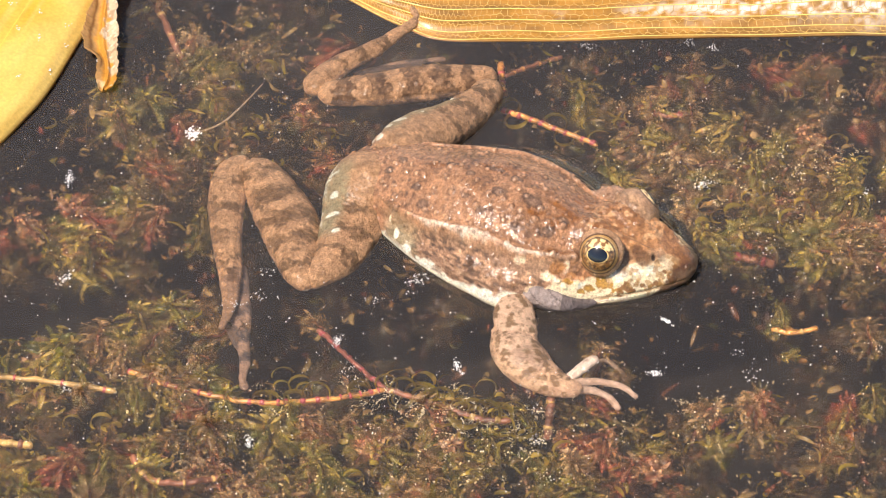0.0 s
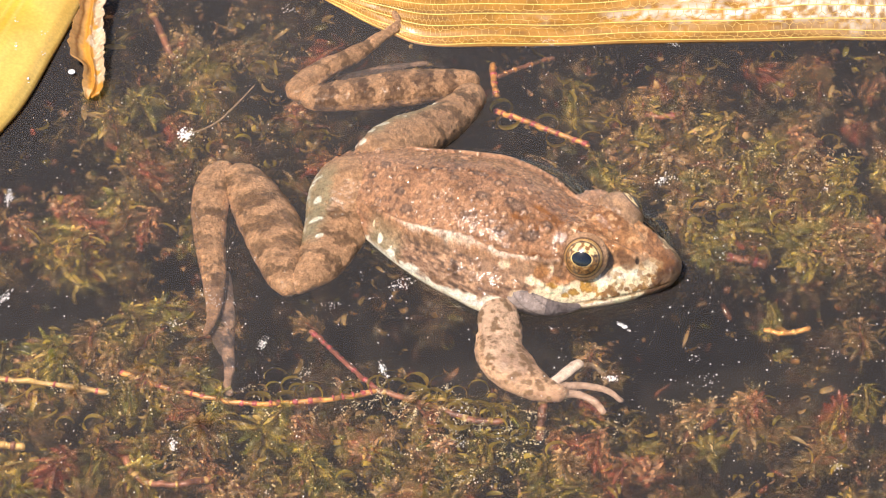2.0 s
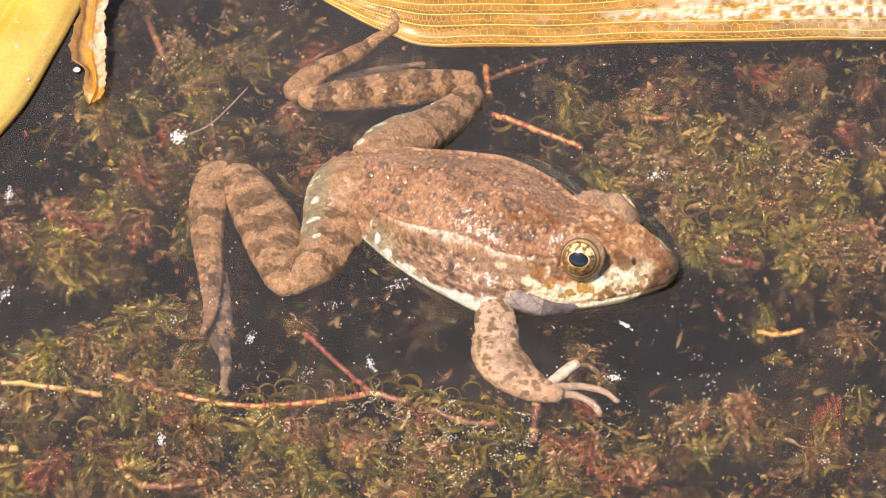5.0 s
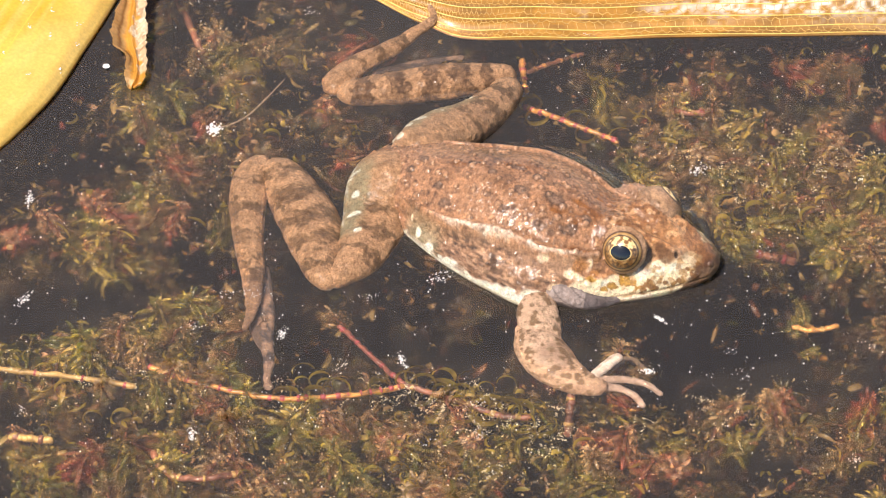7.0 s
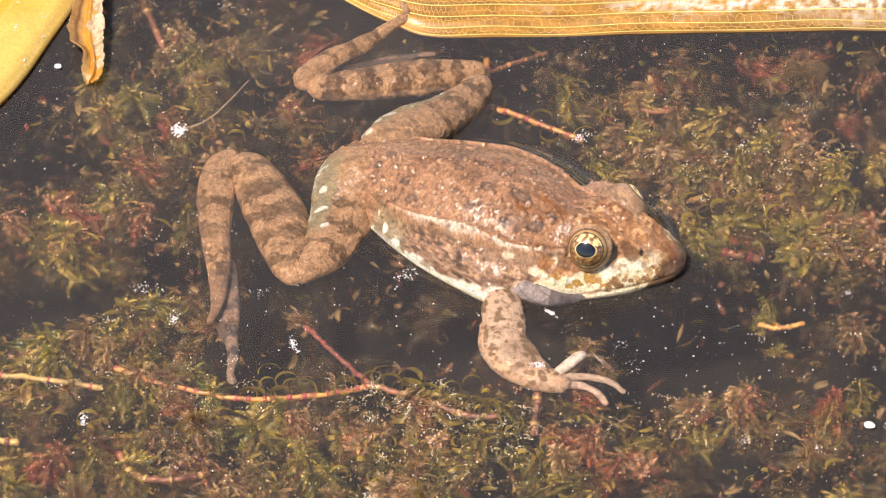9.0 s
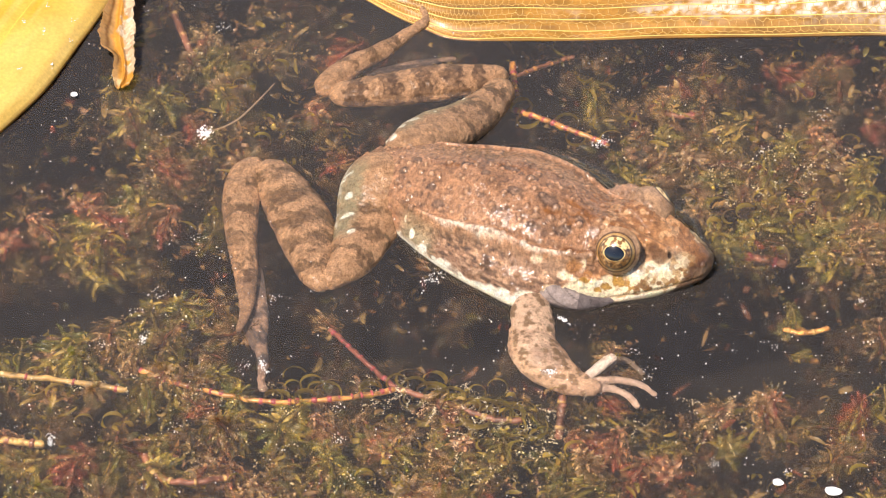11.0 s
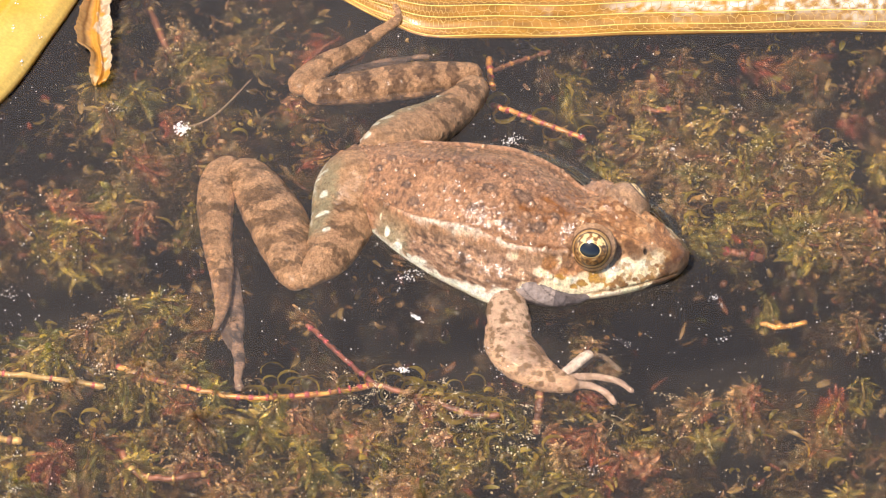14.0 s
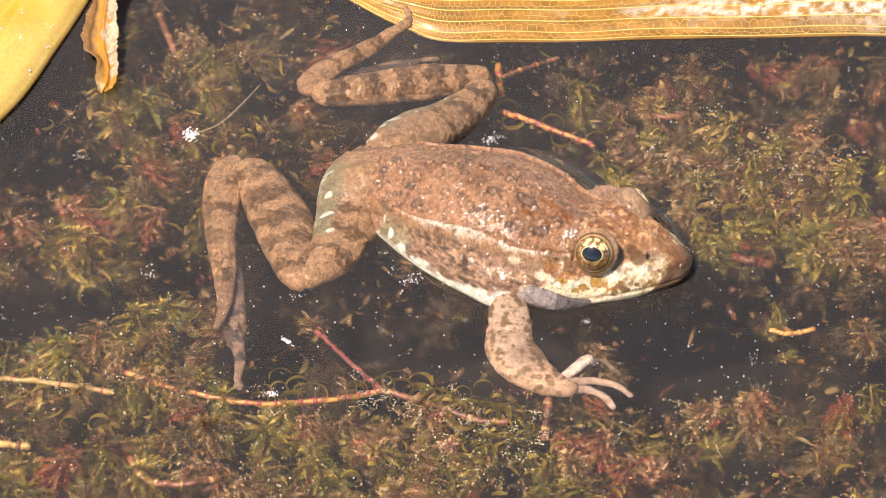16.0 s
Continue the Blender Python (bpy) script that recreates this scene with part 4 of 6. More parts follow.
        col = blend(col, (0.07, 0.040, 0.018), step(46.5, 48.5, r) * (1 - step(52, 54, r)) * 0.9)
        col = blend(col, (0.46, 0.27, 0.085) if k == 0 else (0.24, 0.125, 0.040), step(53, 55, r) if k == 0 else step(44, 46, r))
        part("iris", (v, f, col), IRIS, eyeball, "speckled gold iris", o)
        # horizontal oval pupil
        v, f = ball(centre, (4.41, 4.41, 4.41), axis, 10, 48, 27.5 if k == 0 else 35)
        rel = v - centre
        rel = rel - np.outer(rel @ flat, flat) * 0.30
        v = centre + rel * (4.41 / np.linalg.norm(rel, axis=1))[:, None]
        part("pupil", (v, f), EYE_BLACK, eyeball, "black oval pupil", o)
        # lid: a swollen hood of skin round the ball, thickest above and behind
        size = 4.5 if k == 0 else 4.7
        v, f = ball(centre, (size, size, size), axis, 64, 120, 165, 62 if k == 0 else 38)
        rr = np.degrees(np.arccos(np.clip((v - centre) @ axis / size, -1, 1)))
        unit = (v - centre) / size
        hood = step(-0.2, 0.8, unit[:, 2])
        lift = (0.26 + 0.40 * hood) * np.exp(-((rr - 80) / 9) ** 2) - 0.12 * np.exp(-((rr - 61) / 2.5) ** 2)
        lift = lift - 0.35 * np.exp(-((rr - 97) / 5) ** 2) * hood if k == 0 else 0.55 * step(55, 105, rr) - 0.34 * (1 - step(38, 68, rr))
        (d, name), w2 = cells(v, 1.25, 17), lattice(v, 0.6, 19)
        wart = np.clip(1 - (d / (0.35 + 0.4 * name)) ** 2, 0, 1) * step(82, 92, rr)
        v = v + unit * (lift + (0.35 if k == 0 else 0.45) * wart + 0.3 * (w2 - 0.5) * step(70, 85, rr))[:, None]
        col = np.tile(np.array([0.54, 0.32, 0.17]), (len(v), 1))
        col = blend(col, (0.34, 0.170, 0.060), step(0.45, 0.65, lattice(v, 2.2, 23)) * 0.6)
        col = blend(col, (0.52, 0.31, 0.15), np.exp(-((rr - 78) / 6) ** 2) * 0.6)
        col = blend(col, (0.17, 0.09, 0.04), step(0.55, 0.7, w2) * 0.55 * step(74, 82, rr))
        col = blend(col, (0.66, 0.50, 0.38), step(0.3, 0.8, wart) * 0.7)
        col = blend(col, (0.20, 0.10, 0.04), np.exp(-((rr - 92) / 2.5) ** 2) * 0.6)
        col = blend(col, (0.12, 0.06, 0.025), (1 - step(64.5, 67.5, rr + (0 if k == 0 else 22))) * 0.9)
        part("eyelid", (v, f, col), SKIN, frog, "", o)
    return frog


IRIS = pigment_skin("iris_gold", 0.3, 1.0, 0.3, 0.3, False)
frog = build_frog()


# ---- dead leaves at the surface ----
def leaf_sheet(rows, rib, colour, thick, u_count, w_count, wave=0.0, ragged=0.0, seed=1):
    """A leaf with thickness: rows of x, y, z, half width left, half width right along the axis; rib(u, w) gives the height across."""
    c = spline(rows, u_count)
    mid = c[:, :3]
    tan = np.gradient(mid, axis=0)
    tan /= np.linalg.norm(tan, axis=1)[:, None]
    side = np.cross(tan, (0, 0, 1))
    side /= np.linalg.norm(side, axis=1)[:, None]
    w = np.linspace(-1, 1, w_count)
    U, Wd = np.meshgrid(np.linspace(0, 1, u_count), w, indexing="ij")
    reach = np.where(Wd < 0, c[:, 3:4], c[:, 4:5])
    if ragged:
        e = np.stack([U.ravel() * 60, np.sign(Wd).ravel() * 7, U.ravel() * 0], 1)
        reach = reach * (1 - ragged * (lattice(e, 1.6, seed) + 0.6 * lattice(e, 0.6, seed + 1) - 0.5).reshape(U.shape))
    p = mid[:, None] + side[:, None] * (Wd * reach)[..., None]
    p[..., 2] += rib(U, Wd) + wave * (lattice(p.reshape(-1, 3), 14, seed + 5).reshape(U.shape) - 0.5)
    top = p.reshape(-1, 3)
    low = top - np.array([0, 0, thick])
    f1 = grid_faces(u_count, w_count, False)
    n = len(top)
    rim = np.concatenate([np.arange(w_count), np.arange(1, u_count) * w_count + w_count - 1, (u_count - 1) * w_count + np.arange(w_count - 2, -1, -1), np.arange(u_count - 2, 0, -1) * w_count])
    nx = np.roll(rim, -1)
    faces = np.vstack([f1[:, ::-1], f1 + n, np.stack([rim, nx, nx + n, rim + n], 1)])
    v = np.vstack([top, low])
    col = np.vstack([colour(U.ravel(), Wd.ravel(), top)] * 2)
    return v, faces, col


LEAF_BASE = (-100.7, 63.5, 4.0)


def yellow_leaf():
    th = thing("yellow_leaf", LEAF_BASE, "broad yellow water-lily leaf floating with its rim raised", "leaf")

    def rib(u, w):
        return 2.6 * (1 - w ** 2) * np.sin(np.pi * np.clip(u, 0, 1)) ** 0.5 + 0.14 * np.cos(w * 22 + u * 3) * (1 - np.abs(w)) - 1.5 * step(0.9, 1, np.abs(w))

    def colour(u, w, p):
        c = np.tile(np.array([0.90, 0.64, 0.11]), (len(u), 1))
        c = blend(c, (0.86, 0.62, 0.13), step(0.5, 0.8, lattice(p, 9, 3)) * 0.7)
        c = blend(c, (0.84, 0.50, 0.035), step(0.50, 0.8, lattice(p, 14, 4)) * 0.55)
        streaks = lattice(np.stack([w * 14, u * 5, u * 0], 1), 1.0, 5)
        c = blend(c, (0.90, 0.54, 0.035), step(0.5, 0.75, streaks) * 0.6)
        c = blend(c, (0.93, 0.70, 0.20), step(0.55, 0.8, lattice(np.stack([w * 22, u * 7, u * 0], 1), 1.0, 6)) * 0.5)
        c = blend(c, (0.93, 0.68, 0.20), (1 - step(-0.85, -0.35, w + (lattice(p, 7, 9) - 0.5) * 0.5)) * 0.65)
        return blend(c, (0.55, 0.32, 0.05), step(0.965, 0.995, np.abs(w)) * 0.8)

    rows = [(*(-71.9, 141.5, 2.5), 4, 4), (*(-83.2, 117.3, 2.5), 19, 20), (*(-94.1, 93.7, 2.5), 25.2, 25), (*(-102.5, 72.8, 2.5), 26.8, 27.5), (*(-110.1, 50.5, 2.5), 26, 27.5), (*(-117.1, 27.0, 2.5), 18, 21), (*(-124.7, 6.0, 2.5), 2, 2)]
    part("blade", leaf_sheet(rows, rib, colour, 0.7, 120, 70, 0.6), YELLOW_LEAF, th, "", LEAF_BASE)
    # faint raised veins and a few pale crumbs
    c = spline(rows, 120)
    tan = np.gradient(c[:, :3], axis=0)
    tan /= np.linalg.norm(tan, axis=1)[:, None]
    side = np.cross(tan, (0, 0, 1))

    def on_leaf(i, w):
        p = c[i, :3] + side[i] * (w * np.where(w < 0, c[i, 3], c[i, 4]))[:, None]
        p[:, 2] += rib(i / 119, w) + 0.6 * (lattice(p, 14, 6) - 0.5)
        return p

    i = np.arange(6, 114)
    for w in (-0.5, -0.2, 0.1):
        p = on_leaf(i, np.full(len(i), w) * (0.9 + 0.1 * np.sin(i / 119 * np.pi)))
        p[:, 2] -= 0.14
        part("vein", tube(np.hstack([p, np.full((len(i), 2), 0.17)]), 108, 8)[:2], LEAF_VEIN, th, "", LEAF_BASE)
    rng = np.random.default_rng(8)
    for k in range(14):
        p = on_leaf(np.array([int(rng.integers(40, 95))]), np.array([rng.uniform(-0.95, -0.3)]))[0]
        bits = [ball(p + rng.normal(0, 0.5, 3) * (1, 1, 0) + (0, 0, 0.05), rng.uniform(0.08, 0.24, 3) * (1, 1, 0.3), (0, 0, 1), 5, 7) for _ in range(5)]
        part("crumb", joined(bits), FLAKE, th, "", LEAF_BASE)
    return th


WITHER_BASE = (-71.5, 62.8, 3.0)


def withered_leaf():
    th = thing("withered_leaf", WITHER_BASE, "curled brown withered leaf tip with ragged rim", "leaf")

    def rib(u, w):
        return 1.5 * w ** 2 + 0.35 * np.cos(w * 3 + u * 7) + 0.9 * np.exp(-((w + 0.1) / 0.16) ** 2)

    def colour(u, w, p):
        w = -w
        crust = step(0.15, 0.35, w + (lattice(p, 1.6, 5) - 0.5) * 0.9) * (1 - step(0.70, 0.78, u + (lattice(p, 1.5, 6) - 0.5) * 0.1))
        c = np.tile(np.array([0.80, 0.42, 0.065]), (len(u), 1))
        c = blend(c, (0.62, 0.40, 0.18), (1 - step(-0.55, -0.15, w + (lattice(p, 2, 4) - 0.5) * 0.5)) * 0.7)
        c = blend(c, (0.26, 0.12, 0.03), np.exp(-((w + 0.62 + (lattice(p, 3, 8) - 0.5) * 0.3) / 0.12) ** 2) * 0.85 * (1 - step(0.62, 0.72, u)))
        c = blend(c, (0.84, 0.68, 0.46), crust * 0.9)
        c = blend(c, (0.45, 0.27, 0.13), step(0.56, 0.66, lattice(p, 0.9, 7)) * crust * 0.55)
        c = blend(c, (0.95, 0.86, 0.68), step(0.62, 0.72, lattice(p, 0.7, 11)) * crust * 0.8)
        return blend(c, (0.92, 0.72, 0.40), step(0.50, 0.60, lattice(p, 0.8, 9)) * step(0.80, 0.86, u) * 0.8)

    rows = [(*(-71.1, 86.1, 4.0), 4.6, 4), (*(-71.8, 75.4, 3.4), 3.0, 3.0), (*(-72.3, 67.0, 2.6), 3.6, 3.9), (*(-72.0, 61.2, 2.2), 3.6, 4.0), (*(-71.0, 57.6, 1.8), 2.7, 2.3), (*(-70.5, 53.1, 1.2), 2.3, 2.5), (*(-70.7, 50.3, 0.8), 2.1, 2.1), (*(-71.2, 48.5, 0.6), 1.2, 1.2)]
    part("blade", leaf_sheet(rows, rib, colour, 0.35, 200, 90, 0.5, 0.26, 21), WITHERED, th, "", WITHER_BASE)
    return th


BLADE_BASE = (38.1, 75.8, 0.0)


def reed_blade():
    th = thing("strap_leaf", BLADE_BASE, "long yellowed strap leaf with netted veins floating on the water", "leaf")

    def rib(u, w):
        ridge = 2.5 * np.exp(-((w - 0.36 + 0.03 * np.sin(u * 30)) / 0.14) ** 2) * step(0.54, 0.66, u) * (1 + 0.25 * np.sin(u * 170) * np.sin(u * 53))
        return 0.25 * np.cos((w + 1) * 9 * np.pi) + 0.9 * (1 - w ** 2) - 0.8 * step(0.75, 1.0, w) + ridge

    def colour(u, w, p):
        c = np.tile(np.array([0.58, 0.30, 0.05]), (len(u), 1))
        c = blend(c, (0.42, 0.22, 0.05), step(0.5, 0.75, lattice(p * np.array([0.4, 1, 1]), 4, 8)) * 0.7)
        c = blend(c, (0.36, 0.24, 0.13), step(0.62, 0.9, u) * step(0.1, 0.6, w) * 0.8)
        c = blend(c, (0.78, 0.54, 0.12), (1 - step(-0.35, 0.0, w)) * 0.8)
        c = blend(c, c * 0.55, step(0.55, 0.70, lattice(p * np.array([0.5, 1, 1]), 1.6, 12)) * step(-0.1, 0.2, w) * 0.6)
        # patchy whitish band towards the right end
        whitened = step(0.50, 0.66, u + (lattice(p, 8, 14) - 0.5) * 0.2) * np.exp(-((w - 0.57 + (lattice(p, 5, 15) - 0.5) * 0.3) / (0.13 + 0.08 * step(0.6, 0.8, u))) ** 2)
        c = blend(c, (0.93, 0.88, 0.78), whitened * step(0.36, 0.52, lattice(p, 1.1, 16)))
        return blend(c, (0.36, 0.19, 0.04), step(0.9, 1.0, w) * 0.6)

    rows = [(*(-25.0, 85.8, 0.2), 1, 1), (*(-18.6, 85.3, 0.3), 5.0, 6.6), (*(-10.4, 85.1, 0.5), 10, 13.4), (*(-1.7, 85.3, 0.6), 14, 18.8), (*(14.0, 85.2, 0.7), 17, 19.6),
            (*(38.3, 85.5, 0.8), 17, 19.2), (*(62.5, 86.2, 0.8), 16, 19.3), (*(84.4, 87.5, 0.7), 15, 20.0), (*(103.9, 88.8, 0.6), 14, 20.4), (*(135.6, 90.7, 0.3), 10, 14)]
    part("blade", leaf_sheet(rows, rib, colour, 0.35, 240, 90, 0.5, 0.0, 31), BLADE_LEAF, th, "", BLADE_BASE)
    # raised veins along the blade, and the net between them
    c = spline(rows, 240)
    tan = np.gradient(c[:, :3], axis=0)
    tan /= np.linalg.norm(tan, axis=1)[:, None]
    side = np.cross(tan, (0, 0, 1))

    def on_blade(u, w):
        i = np.clip((u * 239).astype(int), 0, 238)
        f = (u * 239 - i)[:, None]
        m = c[i] * (1 - f) + c[i + 1] * f
        reach = np.where(w < 0, m[:, 3], m[:, 4])
        p = m[:, :3] + side[i] * (w * reach)[:, None]
        p[:, 2] += rib(u, w) + 0.5 * (lattice(p, 14, 36) - 0.5) + 0.05
        return p

    lanes = [-0.66, -0.44, -0.22, 0.0, 0.2, 0.38, 0.55, 0.71, 0.86, 0.97]
    u = np.linspace(0.06, 0.97, 200)
    for w in lanes:
        p = on_blade(u, np.full_like(u, w) + 0.006 * np.sin(u * 40))
        r = np.full((len(u), 2), 0.125 if w < 0.9 else 0.1)
        v, f, _, _ = tube(np.hstack([p, r]), 200, 6)
        part("vein", (v, f), VEIN, th, "", BLADE_BASE)
    rng = np.random.default_rng(4)
    net = []
    for a, b in zip(lanes[2:], lanes[3:]):
        half = (a + b) / 2
        x = np.arange(0.09, 0.95, 0.0042)
        knot = half + rng.uniform(-0.02, 0.02, len(x)) + np.where(np.arange(len(x)) % 2, 0.012, -0.012)
        p = on_blade(x, knot)
        net.append(tube(np.hstack([p, np.full((len(x), 2), 0.075)]), len(x) * 2, 5)[:2])
        for i in range(len(x)):
            edge = (a, b)[i % 2]
            lean = rng.uniform(-0.0022, 0.0022)
            p = on_blade(np.clip(x[i] + lean * np.linspace(0, 1, 4), 0, 1), np.linspace(knot[i], edge, 4))
            net.append(tube(np.hstack([p, np.full((4, 2), rng.uniform(0.055, 0.085))]), 5, 5)[:2])
    part("vein_net", joined(net), NET_VEIN, th, "fine cross veins", BLADE_BASE, kind="stuff")
    return th


lily = yellow_leaf()
wither = withered_leaf()
strap = reed_blade()


# ---- water weeds ----
def strap_leaf_strip(base, out, up, length, width, curl, seg=8):
    """A narrow leaf that leaves its stem along out and curls back; V-shaped across."""
    pts = []
    p = np.asarray(base, float)
    side = np.cross(out, up)
    side /= np.linalg.norm(side) + 1e-9
    ang = 0.25
    for i in range(seg + 1):
        t = i / seg
        d = np.asarray(out) * math.cos(ang) + np.asarray(up) * math.sin(ang)
        half = width * (0.6 + 0.9 * t if t < 0.45 else 1.0 * (1 - ((t - 0.45) / 0.56) ** 2.2)) * 0.5
        lift = np.cross(side, d) * half * 0.35
        pts += [p - side * half + lift, p - lift * 0.4, p + side * half + lift]
        p = p + d * (length / seg)
        ang -= curl / seg
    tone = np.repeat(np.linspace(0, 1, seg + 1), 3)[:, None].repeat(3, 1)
    return np.array(pts), grid_faces(seg + 1, 3, False), tone


def sprig_meshes(seed, length, whorls, per, leaf_len, leaf_w, curl, bend, stem_r=0.45, seg=8):
    """Stem and leaves of one weed shoot that rises along +z and bends over; millimetres."""
    rng = np.random.default_rng(seed)
    axis = [np.array([0, 0, 0.0])]
    a = rng.uniform(0, 6.28)
    lean = np.array([math.cos(a), math.sin(a), 0])
    for i in range(5):
        t = (i + 1) / 5
        axis.append(axis[-1] + length / 5 * (np.array([0, 0, 1.0]) * math.cos(bend * t) + lean * math.sin(bend * t)) + rng.normal(0, 0.4, 3))
    row = np.hstack([np.array(axis), np.linspace(stem_r, stem_r * 0.6, 6)[:, None].repeat(2, 1)])
    stem = tube(row + np.array([[1e-3, 0, 0, 0, 0]]) * np.arange(6)[:, None], 14, 6)[:2]
    c = spline(np.array(axis), 60)
    tan = np.gradient(c, axis=0)
    tan /= np.linalg.norm(tan, axis=1)[:, None]
    leaves = []
    for k in range(whorls):
        t = 0.12 + 0.88 * (k / max(1, whorls - 1)) ** 0.85
        i = min(59, int(t * 59))
        u = np.cross(tan[i], (0.3, 0.9, 0.2))
        u /= np.linalg.norm(u)
        w = np.cross(tan[i], u)
        start = rng.uniform(0, 6.28)
        grow = 1.0 if t < 0.85 else 1.0 - (t - 0.85) * 3.2
        for j in range(per):
            b = start + 2 * math.pi * j / per + rng.normal(0, 0.3)
            out = u * math.cos(b) + w * math.sin(b)
            tip = step(0.8, 1.0, np.array([t]))[0]
            d = out * (1 - 0.6 * tip) + tan[i] * (0.35 + 0.7 * tip)
            d /= np.linalg.norm(d)
            upd = tan[i] - d * (tan[i] @ d)
            upd /= np.linalg.norm(upd) + 1e-9
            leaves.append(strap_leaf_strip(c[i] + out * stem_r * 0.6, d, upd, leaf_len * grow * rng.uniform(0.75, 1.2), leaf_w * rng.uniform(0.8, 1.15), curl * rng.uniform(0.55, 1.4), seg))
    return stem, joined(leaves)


KINDS = []


def sprig_master(seed, leaf_mat, stem_mat, label, **shape):
    stem, leaves = sprig_meshes(seed, **shape)
    KINDS.append((stem, leaves, leaf_mat, stem_mat, label, shape["length"]))


FINE = dict(length=12.0, whorls=8, per=9, leaf_len=5.4, leaf_w=1.0, curl=2.6)
CURLY = dict(length=15.0, whorls=8, per=7, leaf_len=6.6, leaf_w=1.05, curl=3.0)
for seed, bend in ((1, 0.3), (2, 0.8), (3, 0.6)):
    sprig_master(seed, GREEN_WEED, STEM_OLIVE, "green pondweed shoot with curled whorled leaves under water", bend=bend, **dict(CURLY, curl=1.6 if seed == 1 else 3.4))
for seed, bend in ((4, 0.3), (5, 1.1), (6, 0.6)):
    sprig_master(seed, BROWN_WEED, STEM_RED, "brownish feathery water-weed shoot under water", bend=bend, **dict(FINE, curl=1.5 if seed == 4 else 2.8))
for seed, bend in ((7, 0.4), (8, 1.0)):
    sprig_master(seed, RED_WEED, STEM_RED, "reddish feathery water-weed shoot under water", bend=bend, **FINE)
MASTERS = {}


def sprig(kind, x, y, z, turn, lean, scale):
    """A shoot whose top comes to about the height z."""
    stem, leaves, leaf_mat, stem_mat, label, length = KINDS[kind]
    m = pose(x * MM, y * MM, (z - length * 0.8 * scale) * MM, lean, 0, turn) @ Matrix.Scale(scale, 4)
    if kind in MASTERS:
        ob = copy_thing(MASTERS[kind], m)
        ob.scale = (scale,) * 3
        return ob
    ob = thing("pondweed_shoot", (0, 0, 0), label, "water plant", "pondweed shoots in the pond")
    part("stem", stem, stem_mat, ob)
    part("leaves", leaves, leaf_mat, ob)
    ob.matrix_basis = m
    MASTERS[kind] = ob
    return ob


# open water: centre and half sizes of the stretches that stay clear
CLEAR = ((52, -30, 19, 12), (-6, -23, 16, 11), (-33, -8, 9, 9), (-79, -10, 13, 10), (-35, -52, 8, 5), (38, -13, 14, 7), (51, -62, 5, 7), (63, -57, 6, 5), (-88, -3, 10, 12))


def clear_water(x, y, grow=1.0):
    return any(((x - cx) / rx) ** 2 + ((y - cy) / ry) ** 2 < grow for cx, cy, rx, ry in CLEAR)


